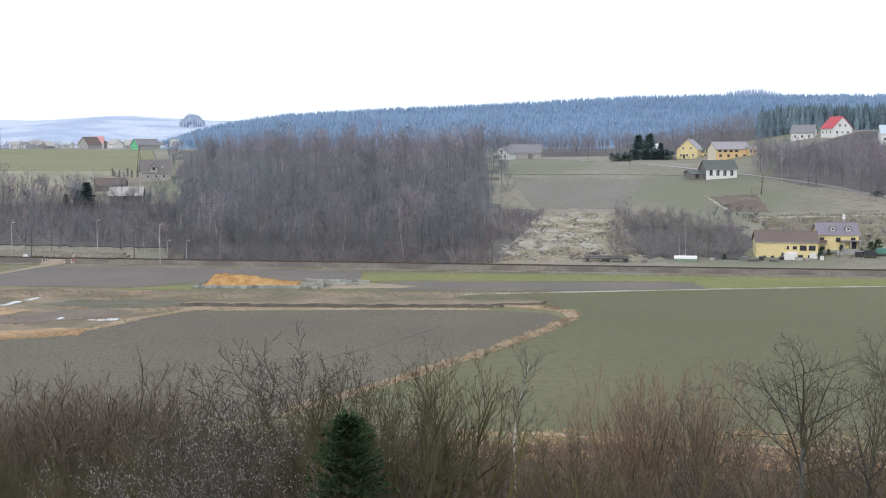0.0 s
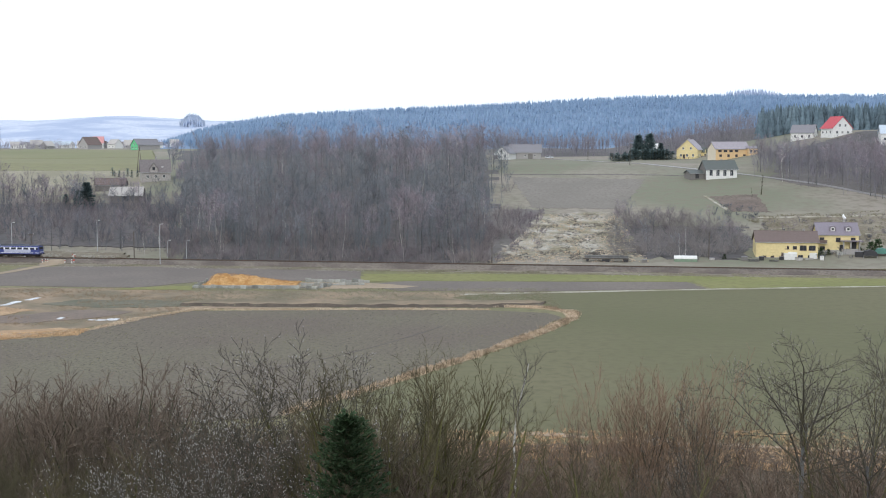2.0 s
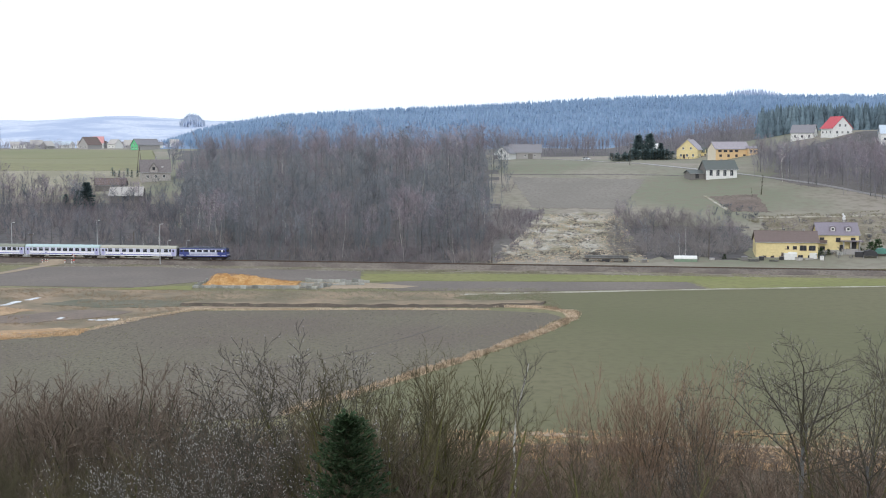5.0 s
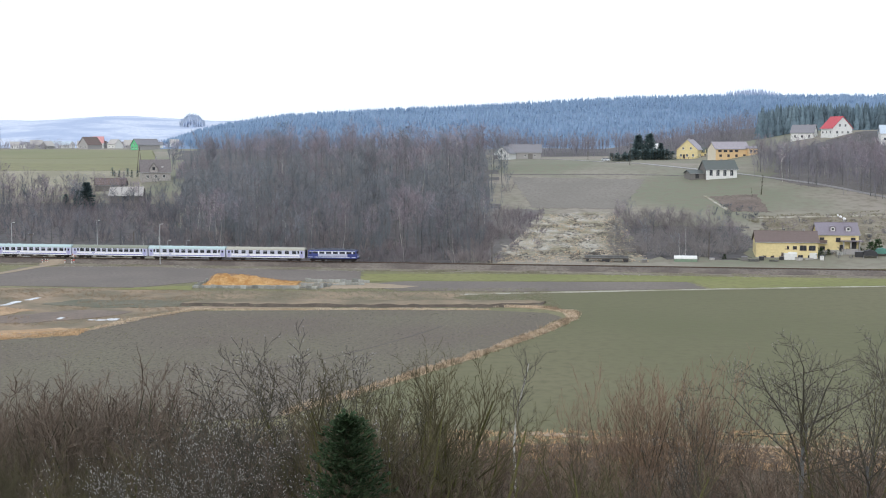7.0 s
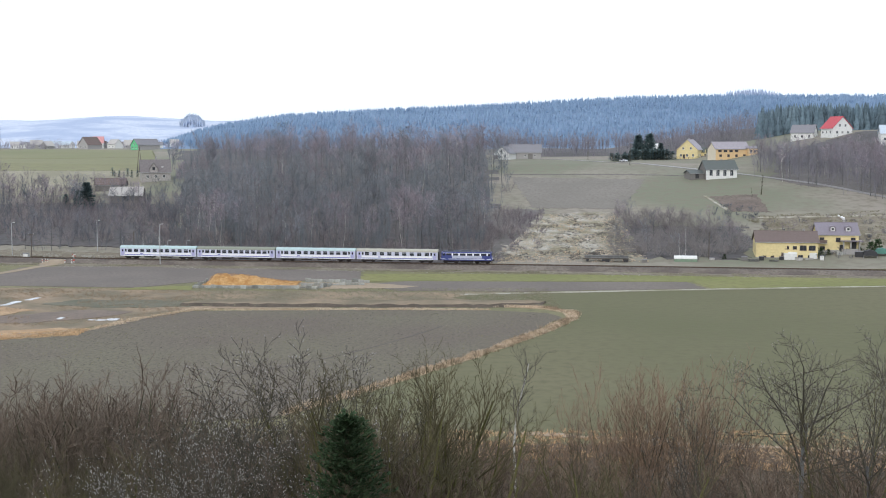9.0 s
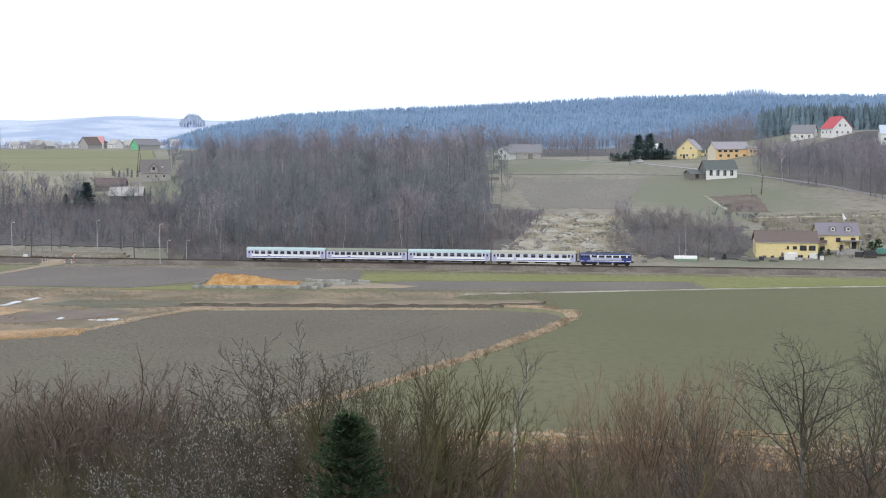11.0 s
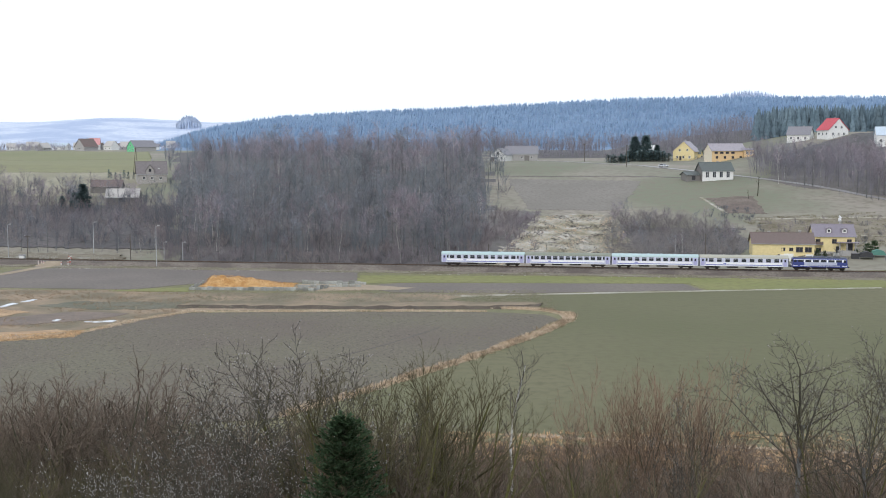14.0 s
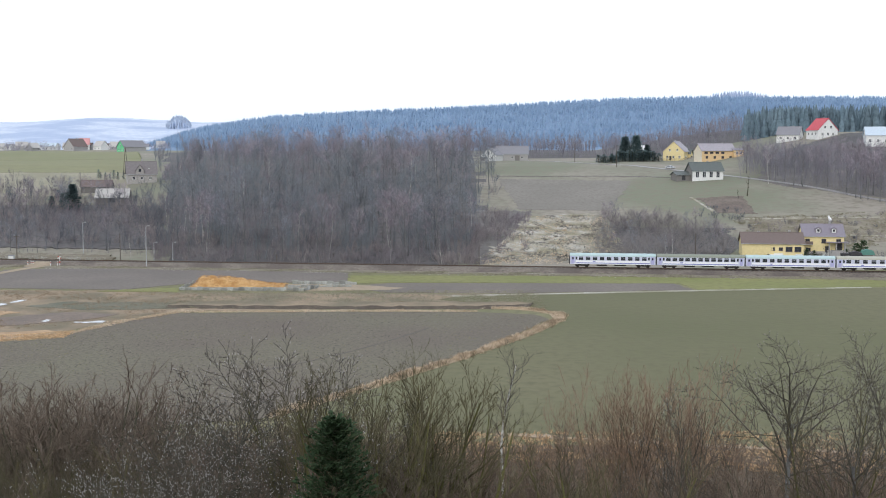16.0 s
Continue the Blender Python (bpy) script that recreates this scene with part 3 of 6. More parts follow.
def grown_tree(name, seed, bark, twig, label, height, radius, kids, ratio, angle, first, stems=1, lean=(0.0, 0.06), up=0.06, wiry=0.15, twig_r=0.012, spurs=4, spur=0.35, buds=0.0, bud=0.09, foot=0.3):
    """A leafless tree grown fork by fork; spurs and pale buds sit on its last twigs."""
    rnd = random.Random(seed)
    cv, cf, kv, kf = [], [], [], []
    boles = []
    last = len(kids)

    def grow(p, way, ln, r, level):
        k = (7, 5, 2, 2)[level]
        a = sprout(rnd, p, way, ln, wiry * (0.5 if level == 0 else 1), up * (0.4 if level == 0 else 1), k)
        tip = 0.5 if level == 0 and last and first[0] > 0.6 else 0.22
        rad = [max(twig_r * 0.5, r * (1 - (1 - tip) * i / k)) for i in range(k + 1)]
        tube(*(boles[-1] if level == 0 else (cv, cf)), a, rad, 6 if level == 0 else 4 if level == 1 else 3)
        if level == last:
            for i in range(spurs):
                t = (0.1 + 0.9 * (i + rnd.random()) / spurs) * k
                j = min(k - 1, int(t))
                q = a[j].lerp(a[j + 1], t - j)
                d = (a[j + 1] - a[j]).normalized()
                w = (d + Vector((rnd.uniform(-1, 1), rnd.uniform(-1, 1), rnd.uniform(-0.6, 0.9))) * 0.8).normalized()
                e = q + w * ln * spur * rnd.uniform(0.5, 1.2)
                spike(cv, cf, q, e, twig_r * 0.6)
                if rnd.random() < buds:
                    z = q.lerp(e, rnd.uniform(0.4, 1.0))
                    spike(kv, kf, z, z + (w + Vector((0, 0, 0.5))) * bud * rnd.uniform(0.6, 1.3), bud * 0.3)
            return
        m = kids[level]
        for i in range(m):
            t = first[level] + (1 - first[level]) * (i + rnd.random()) / m
            j = min(k - 1, int(t * k))
            q = a[j].lerp(a[j + 1], t * k - j)
            d = (a[j + 1] - a[j]).normalized()
            x = d.orthogonal().normalized()
            w = 2.4 * i + rnd.uniform(-0.6, 0.6)
            o = math.tan(radians(rnd.uniform(*angle)))
            c = d + (x * math.cos(w) + d.cross(x) * math.sin(w)) * o
            grow(q, c, ln * ratio[level] * rnd.uniform(0.65, 1.2) * (1.2 - 0.5 * t), max(twig_r, rad[j] * rnd.uniform(0.45, 0.7)), level + 1)

    for s in range(stems):
        w = 2.4 * s + rnd.uniform(-0.5, 0.5)
        g = rnd.uniform(*lean)
        boles.append(([], []))
        base = Vector((math.cos(w), math.sin(w), 0)) * (foot * rnd.random() if stems > 1 else 0) + Vector((0, 0, -0.4))
        grow(base, Vector((math.cos(w) * g, math.sin(w) * g, 1)), height * (1 if s == 0 else rnd.uniform(0.7, 1.0)), radius * (1 if s == 0 else rnd.uniform(0.55, 1.0)), 0)
    e = thing(name, pose(0, 0, -500), label, "tree")
    for bole in boles:
        part("trunk" if stems == 1 else "stem", bole, bark, e)
    part("crown", (cv, cf), twig, e)
    if kv:
        tagged(part("catkin_spray", (kv, kf), M_CATKIN, e, "pale silvery catkins"), kind="stuff")
    e["top"] = sorted(p.z for p in cv)[-len(cv) // 60]
    return e


def plant(proto, x, y, scale=1.0, turn=None, rnd=R, wide=1.0, z=None):
    """Stands a copy of a tree on the land."""
    o = copy_thing(proto, pose(x, y, land(x, y) if z is None else z, 0, 0, rnd.uniform(0, 360) if turn is None else turn))
    o.scale = (scale * wide, scale * wide, scale)
    return o


def discard(*protos):
    for p in protos:
        for o in (*p.children_recursive, p):
            bpy.data.objects.remove(o)


def needle_tree(seed, height, width, tiers, per, material, name="spruce_tree", label="dark green spruce tree", droop=-0.15, low=0.08, twig_len=0.45, sub=7, rounded=False):
    """A conifer: a trunk and whorls of boughs set with needle sprays."""
    rnd = random.Random(seed)
    tv, tf, nv, nf = [], [], [], []
    tube(tv, tf, [Vector((0, 0, -0.3)), Vector((0, 0, height * 0.5)), Vector((0, 0, height))], [height * 0.016, height * 0.01, 0.01], 6)
    for i in range(tiers):
        a = low + (0.98 - low) * i / tiers
        reach = width * 0.5 * (1 - math.exp(-(1 - a) * height / 2.6)) + 0.1 if rounded else width * 0.5 * (1 - a) ** 0.75 + 0.12
        for k in range(per):
            w = 2 * math.pi * (k + rnd.random()) / per
            ln = reach * rnd.uniform(0.65, 1.12)
            way = Vector((math.cos(w), math.sin(w), rnd.uniform(-0.1, 0.25) + droop + 0.5 * a))
            p = sprout(rnd, Vector((0, 0, height * a + rnd.uniform(-0.2, 0.2))), way, ln, 0.1, 0.03, 3)
            tube(tv, tf, p, [0.03, 0.02, 0.015, 0.008], 3)
            for _ in range(sub):
                t = rnd.uniform(0.15, 1.0) * 3
                j = min(2, int(t))
                q = p[j].lerp(p[j + 1], t - j)
                d = Vector((rnd.uniform(-1, 1), rnd.uniform(-1, 1), rnd.uniform(-0.35, 0.6))) + way
                d = d.normalized() * twig_len * rnd.uniform(0.6, 1.2)
                s = d.cross(Vector((rnd.uniform(-1, 1), rnd.uniform(-1, 1), 1))).normalized() * twig_len * 0.22
                b = len(nv)
                nv += [q, q + d * 0.5 + s, q + d, q + d * 0.5 - s, q + d * 0.5 + Vector((0, 0, twig_len * 0.14))]
                nf += [(b, b + 1, b + 4), (b + 1, b + 2, b + 4), (b + 2, b + 3, b + 4), (b + 3, b, b + 4)]
    e = thing(name, pose(0, 0, -500), label, "tree")
    part("trunk", (tv, tf), M_BARK_DARK, e)
    part("crown", (nv, nf), material, e)
    return e


# leafless wood on the slope behind the railway
def wood_tree(seed, bark, twig, label, **kw):
    shape = dict(height=17, radius=0.17, limbs=20, boughs=5, twigs=7, low=0.34, spread=0.34, lift=0.08, twig_r=0.026, lean=0.05, twig_steps=1, bend=0.06, crown=0.5)
    shape.update(kw)
    return tree_proto("bare_tree", seed, bark, twig, label, "wood behind the railway", **shape)


wood_olive = [wood_tree(20 + i, M_BARK, M_TWIG_OLIVE, "tall leafless tree with olive grey twigs in the wood", spread=0.3 + 0.05 * i) for i in range(3)]
wood_mauve = [wood_tree(30 + i, M_BARK, M_TWIG_MAUVE, "leafless tree with red brown crown in the wood", spread=0.32 + 0.06 * i, low=0.4) for i in range(3)]
wood_grey = [wood_tree(40 + i, M_BARK, M_TWIG, "tall leafless tree with grey twigs in the wood", spread=0.28 + 0.1 * i) for i in range(2)]
wood_birch = [wood_tree(50, M_BIRCH, M_TWIG_MAUVE, "pale stemmed birch in the leafless wood", radius=0.10, spread=0.17, limbs=18, low=0.45)]
wood = wood_olive + wood_mauve + wood_grey + wood_birch


def wood_kind(d):
    """Olive trees on the lower slope, red brown crowns and birches higher up."""
    p = W.random()
    if d < 45:
        return W.choice(wood_grey if p < 0.5 else wood_mauve if p < 0.92 else wood_birch)
    if d < 115:
        return W.choice(wood_olive if p < 0.72 else wood_grey if p < 0.88 else wood_mauve if p < 0.95 else wood_birch)
    return W.choice(wood_mauve if p < 0.62 else wood_olive if p < 0.75 else wood_grey if p < 0.86 else wood_birch)


W = random.Random(77)


def plant_wood(count, inside, sizes, protos):
    n = 0
    spots = []
    while n < count:
        x, y = inside()
        if any((x - a) ** 2 + (y - b) ** 2 < 4 for a, b in spots):
            continue
        spots.append((x, y))
        tall = 1 + (0.48 * ease(-0.205, -0.11, x / y) - 0.38) * ease(60, 130, behind(x, y)) if -0.24 < x / y < 0.05 else 1 - 0.25 * ease(165, 190, behind(x, y)) if x > 100 else 1
        plant(W.choice(protos) if protos else wood_kind(behind(x, y)), x, y, W.uniform(*sizes) * tall, rnd=W, wide=W.uniform(0.9, 1.25))
        n += 1


def wood_spot():
    """Within the wood: from the railway's foot up the slope, narrowing to the east."""
    while True:
        d = 14 + 195 * W.random() ** 1.15
        u = W.uniform(-0.235, 0.055)
        y = 335.5 + d * 1.01
        y -= 0.153 * u * y
        x = u * y
        if u > 0.02 + 0.03 * W.random() and d < 60:
            continue
        return x, y


plant_wood(190, wood_spot, (0.76, 1.12), None)


def brown_wood_spot():
    u = W.uniform(-0.21, 0.27)
    y = W.uniform(650, 760) if u > 0.03 else W.uniform(560, 720)
    return u * y, y


plant_wood(18, brown_wood_spot, (0.7, 1.0), wood_grey + wood_mauve)


def east_wood_spot():
    while True:
        u = W.uniform(0.272, 0.43)
        d = W.uniform(100, 198)
        y = 335.5 + d - 0.153 * u * 460
        x = u * y
        if d > 155 - 330 * (u - 0.272) + W.uniform(-6, 6):
            return x, y


plant_wood(70, east_wood_spot, (0.66, 0.95), wood_grey + wood_mauve + wood_birch)


def bush_spot():
    u, d = W.uniform(0.15, 0.255), W.uniform(30, 74)
    y = (335.5 + d) / (1 + 0.153 * u)
    return u * y, y


def west_edge_spot():
    u, d = W.uniform(-0.40, -0.24), W.uniform(84, 116)
    y = (335.5 + d) / (1 + 0.153 * u)
    return u * y, y


def birch_spot():
    u, d = W.uniform(-0.238, -0.19), W.uniform(20, 75)
    y = (335.5 + d) / (1 + 0.153 * u)
    return u * y, y


def west_spot():
    u = W.uniform(-0.42, -0.22)
    d = W.uniform(22, 120)
    y = (335.5 + d) / (1 + 0.153 * u)
    return u * y, y


plant_wood(30, west_spot, (0.45, 0.75), wood_grey + wood_mauve)
plant_wood(24, west_edge_spot, (0.35, 0.6), wood_grey + wood_mauve)
plant_wood(12, birch_spot, (0.6, 0.9), wood_birch)
plant_wood(26, bush_spot, (0.3, 0.5), wood_grey + wood_mauve)


# low scrub: joined, beyond counting
def scrub(name, spots, size, material, label, stems=14, twig_r=0.03, seed=1, twigs=4, flare=0.45):
    rnd = random.Random(seed)
    v, f = [], []
    for x, y in spots:
        z = land(x, y)
        h0 = rnd.uniform(*size)
        for _ in range(stems):
            w = rnd.uniform(0, 6.283)
            p = Vector((x + math.cos(w) * h0 * 0.12, y + math.sin(w) * h0 * 0.12, z - 0.2))
            a = sprout(rnd, p, Vector((math.cos(w) * flare, math.sin(w) * flare, 1)), h0 * rnd.uniform(0.6, 1.1), 0.16, 0.05, 3)
            tube(v, f, a, [twig_r * 1.4, twig_r, twig_r * 0.8, twig_r * 0.4], 3)
            for _ in range(twigs):
                k = rnd.choice((1, 1, 2, 2))
                q = a[k].lerp(a[min(3, k + 1)], rnd.random())
                d = (a[k] - a[k - 1]).normalized() + Vector((rnd.uniform(-0.7, 0.7), rnd.uniform(-0.7, 0.7), 0.1))
                spike(v, f, q, q + d.normalized() * h0 * rnd.uniform(0.15, 0.4), twig_r * 0.7)
    return tagged(part(name, (v, f), material), label, "bushes", kind="stuff")


S = random.Random(9)


def line_spots(n, u0, u1, d0, d1):
    out = []
    for _ in range(n):
        u, d = S.uniform(u0, u1), S.uniform(d0, d1)
        y = (335.5 + d) / (1 + 0.153 * u)
        out.append((u * y, y))
    return out


scrub("wood_rest", [wood_spot() for _ in range(260)], (8, 14), M_TWIG_OLIVE, "tangle of slim bare stems inside the wood", 3, 0.04, 13, 26, 0.15)
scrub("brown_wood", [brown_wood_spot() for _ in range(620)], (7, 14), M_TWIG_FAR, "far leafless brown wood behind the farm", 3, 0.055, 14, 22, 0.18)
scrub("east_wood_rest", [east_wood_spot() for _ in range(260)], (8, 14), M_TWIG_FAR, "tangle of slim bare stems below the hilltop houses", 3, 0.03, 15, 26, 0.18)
scrub("west_wood_rest", [west_spot() for _ in range(110)], (5, 10), M_TWIG, "slim bare stems round the western farm", 4, 0.035, 16, 20, 0.2)
scrub("undergrowth", line_spots(300, -0.24, 0.045, 9, 50) + line_spots(20, -0.24, 0.06, 60, 150), (1.8, 5.2), M_UNDER, "mauve brown leafless undergrowth at the wood's edge", 9, 0.028, 3, 14, 0.5)
scrub("slope_bushes", line_spots(190, 0.148, 0.262, 25, 76) + line_spots(60, 0.15, 0.215, 66, 88), (1.8, 5.0), M_BUSH, "dense leafless bushes on the slope", 12, 0.014, 4, 18, 0.75)
scrub("west_bushes", line_spots(300, -0.42, -0.22, 34, 112) + line_spots(60, -0.42, -0.29, 110, 150), (2.0, 6.0), M_UNDER, "brown leafless bushes round the farm buildings", 9, 0.026, 6, 14, 0.5)
scrub("bushes_above", line_spots(40, 0.052, 0.09, 30, 90) + line_spots(26, 0.155, 0.2, 60, 95), (1.5, 3.5), M_TWIG_MAUVE, "thin red brown bushes on the pale slope", 9, 0.025, 7, 9)
scrub("wood_edge", line_spots(70, 0.02, 0.07, 46, 84) + line_spots(40, 0.018, 0.04, 12, 50), (2.0, 5.5), M_UNDER, "dark bushes spilling from the wood onto the slope", 10, 0.026, 17, 14, 0.55)
scrub("east_bushes", line_spots(60, 0.27, 0.4, 24, 80) + line_spots(26, 0.235, 0.275, 84, 104), (1.0, 2.6), M_TWIG, "low leafless bushes on the terrace", 9, 0.025, 8, 9)


# spruce woods far off: joined, beyond counting
def conifers(name, spots, size, material, label, seed, kind="stuff", tiers=2, n=5, broad=(0.13, 0.2)):
    rnd = random.Random(seed)
    v, f = [], []
    for x, y, z in spots:
        h = rnd.uniform(*size)
        r = h * rnd.uniform(*broad)
        b = len(v)
        for k in range(tiers):
            rr = r * (1 - k / tiers) * (0.8 if k % 2 else 1.0)
            for i in range(n):
                w = 6.283 * (i + 0.5 * (k % 2)) / n + rnd.uniform(-0.2, 0.2)
                g = rr * rnd.uniform(0.75, 1.2)
                v.append((x + math.cos(w) * g, y + math.sin(w) * g, z + h * (k / tiers + rnd.uniform(-0.03, 0.03))))
        v.append((x, y, z + h))
        for k in range(tiers - 1):
            for i in range(n):
                p, q = b + k * n + i, b + k * n + (i + 1) % n
                f += [(p, q, q + n), (p, q + n, p + n)]
        f += [(b + (tiers - 1) * n + i, b + (tiers - 1) * n + (i + 1) % n, b + tiers * n) for i in range(n)]
    ob = part(name, (v, f), material)
    ob.data.polygons.foreach_set("use_smooth", [True] * len(f))
    return tagged(ob, label, "forest", kind=kind)


C = random.Random(31)
ridge_spots = []
for _ in range(12000):
    u = C.uniform(-0.27, 0.46)
    y = 960 + 1060 * C.random() ** 0.75
    x = u * y
    if u < -0.247 + 0.035 * (1950 - y) / 1000:
        continue
    ridge_spots.append((x, y, land(x, y)))
conifers("ridge_forest", ridge_spots, (4.5, 10.5), M_FAR_WOOD, "spruce forest on the distant ridge, blue haze in its colour", 1, broad=(0.24, 0.36))
east_spots = []
for _ in range(1900):
    u = C.uniform(0.27, 0.46)
    y = C.uniform(640, 900)
    if u < 0.27 + 0.10 * (y - 640) / 260 * C.random():
        continue
    x = u * y
    east_spots.append((x, y, land(x, y)))
conifers("far_wood", [(u * y, y, land(u * y, y)) for u, y in ((C.uniform(0.17, 0.37), C.uniform(2300, 2560)) for _ in range(1100))], (9, 15), M_PALE_WOOD, "wood on the farthest ridge, haze-pale in colour", 3)
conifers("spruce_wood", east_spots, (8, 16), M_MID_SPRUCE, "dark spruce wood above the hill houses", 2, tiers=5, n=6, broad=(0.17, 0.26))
hill_spots = [(u * y, y, land(u * y, y) - 2 - 26 * min(1.0, abs(u + 0.216) / 0.011) ** 2) for u, y in ((C.uniform(-0.227, -0.205), C.uniform(3500, 3700)) for _ in range(420))]
conifers("hill_wood", hill_spots, (28, 38), M_PALE_WOOD, "small domed wood on the distant hill, haze-pale in colour", 4, broad=(0.16, 0.26))


# ---- houses ----
def window(parent, face, u, z, w, h, size, frame_mat=None, glass=None):
    """A framed window on a wall: front, back, left or right; u along the wall from its middle."""
    L, D = size
    fm, gm = frame_mat or M_FRAME, glass or M_GLASS
    place = {"f": pose(u, -D / 2, z), "b": pose(u, D / 2, z, 0, 0, 180), "r": pose(L / 2, u, z, 0, 0, 90), "l": pose(-L / 2, u, z, 0, 0, -90)}[face]
    t = 0.09
    bm = box(-w / 2, -0.06, 0, -w / 2 + t, 0.05, h)
    add_box(bm, w / 2 - t, -0.06, 0, w / 2, 0.05, h)
    add_box(bm, -w / 2 + t, -0.06, 0, w / 2 - t, 0.05, t)
    add_box(bm, -w / 2 + t, -0.06, h - t, w / 2 - t, 0.05, h)
    if w > 0.9:
        add_box(bm, -0.04, -0.05, t, 0.04, 0.05, h - t)
    o = part("window", bm, fm, parent, m=place)
    part("pane", box(-w / 2 + t, -0.03, t, w / 2 - t, 0.04, h - t), gm, o)
    part("sill", box(-w / 2 - 0.08, -0.16, -0.07, w / 2 + 0.08, 0.02, -0.005), fm, o)
    return o


def door(parent, face, u, w, h, size, material=None, z=0.0):
    L, D = size
    place = {"f": pose(u, -D / 2, z), "r": pose(L / 2, u, z, 0, 0, 90), "l": pose(-L / 2, u, z, 0, 0, -90)}[face]
    bm = box(-w / 2, -0.06, 0, w / 2, 0.05, h, 0.01)
    for k in (0.12, 0.55):
        add_box(bm, -w * 0.35, -0.085, h * k, w * 0.35, -0.055, h * (k + 0.33))
    return part("door", bm, material or M_DARK, parent, m=place)


def house(name, m, L, D, eave, ridge, wall, roof, label, windows=(), doors=(), chimneys=(), base=None, over=0.45, category="house", gable=None, sunk=2.5, dormers=(), glass=None, frames=None):
    """A house with its ridge along x: walls with gables, a two-sided roof with eaves, windows, doors, chimneys."""
    e = thing(name, m, label, category)
    out = [(-D / 2, -sunk), (D / 2, -sunk), (D / 2, eave), (0, ridge), (-D / 2, eave)]
    bm = prism(out, -L / 2, L / 2)
    bmesh.ops.rotate(bm, verts=bm.verts, cent=(0, 0, 0), matrix=Matrix.Rotation(radians(-90), 3, "Z"))
    if gable:
        for f in bm.faces:
            if abs(f.normal.x) > 0.9:
                f.material_index = 1
    part("wall", bm, [wall, gable] if gable else wall, e)
    if base:
        part("plinth", box(-L / 2 - 0.05, -D / 2 - 0.05, -sunk, L / 2 + 0.05, D / 2 + 0.05, 0.5), base, e)
    rise = (ridge - eave) / (D / 2)
    for s in (-1, 1):
        y0, z0 = s * (D / 2 + over), eave - rise * over + 0.05
        bm = bmesh.new()
        nx = max(2, int(L / 1.2))
        cols = []
        for i in range(nx + 1):
            x = -L / 2 - over + (L + 2 * over) * i / nx
            w = R.uniform(-0.02, 0.02)
            cols.append([bm.verts.new((x, y0, z0 + w)), bm.verts.new((x, 0, ridge + 0.05 + w)), bm.verts.new((x, 0, ridge + 0.24 + w)), bm.verts.new((x, y0, z0 + 0.19 + w))])
        for a, b in zip(cols, cols[1:]):
            for k in range(4):
                bm.faces.new((a[k], a[(k + 1) % 4], b[(k + 1) % 4], b[k]))
        bm.faces.new(cols[0])
        bm.faces.new(cols[-1][::-1])
        bmesh.ops.recalc_face_normals(bm, faces=bm.faces)
        r = part("roof", bm, roof, e)
        part("gutter", rod((-L / 2 - over, y0, z0 + 0.06), (L / 2 + over, y0, z0 + 0.06), 0.07, n=6), M_POLE, r)
    part("ridge_cap", rod((-L / 2 - over, 0, ridge + 0.2), (L / 2 + over, 0, ridge + 0.2), 0.13, n=6), roof, e)
    for face, u, z, w, h in windows:
        window(e, face, u, z, w, h, (L, D), frames, glass)
    for d in doors:
        door(e, *d[:4], (L, D), *d[4:])
    for x, y, h in chimneys:
        bm = box(x - 0.32, y - 0.32, ridge - abs(y) * rise - 0.4, x + 0.32, y + 0.32, ridge + h, 0.02)
        add_box(bm, x - 0.4, y - 0.4, ridge + h - 0.02, x + 0.4, y + 0.4, ridge + h + 0.12)
        part("chimney", bm, M_GREYWALL, e, "square rendered chimney")
    for x in dormers:
        y = -D * 0.3
        zb = ridge - abs(y) * rise
        arch = [(-1.0, -0.6), (1.0, -0.6)] + [(math.cos(a) * 1.0, 0.55 + math.sin(a) * 0.85) for a in [math.pi * k / 8 for k in range(9)]]
        bm = prism([(px + x, pz + zb) for px, pz in arch], y - 0.9, y + 1.8)
        d = part("dormer", bm, roof, e, "arched dormer")
        part("pane", prism([(px * 0.62 + x, pz * 0.62 + zb + 0.08) for px, pz in arch], y - 0.96, y - 0.88), M_FRAME, d)
        part("pane", box(x - 0.35, y - 1.0, zb + 0.0, x + 0.35, y - 0.94, zb + 0.7), M_GLASS, d)
    return e


def wrow(face, us, z, w=1.1, h=1.3):
    return [(face, u, z, w, h) for u in us]


def at(x, y, turn=0.0, dz=0.0):
    return pose(x, y, land(x, y) + dz, 0, 0, turn)


# houses by the railway
house("farmhouse", pose(104.2, 350.5, 1.6, 0, 0, -8.7), 18.0, 9, 5.2, 8.0, M_YELLOW, M_BROWNROOF, "long yellow farmhouse with brown tiled roof by the railway",
      wrow("f", (0.0, 2.3), 3.0, 1.2, 1.0) + wrow("f", (4.7, 7.3), 2.7, 2.0, 1.5) + wrow("f", (-6.5, -4.2), 0.5, 1.0, 0.7) + wrow("f", (4.0, 6.8), 0.4, 1.4, 0.9),
      [("f", 2.2, 1.0, 2.0, M_DARK), ("f", -1.2, 0.9, 2.0, M_BROWNROOF)], [(5.5, 0.8, 0.7), (-3.6, 0.8, 0.4)], M_GREYWALL, frames=M_BROWNROOF)
part("lean_to", box(-1.0, -6.2, -1.0, 2.6, -4.5, 1.9, 0.03), M_WHITE, bpy.data.objects["farmhouse"], "whitewashed lean-to")
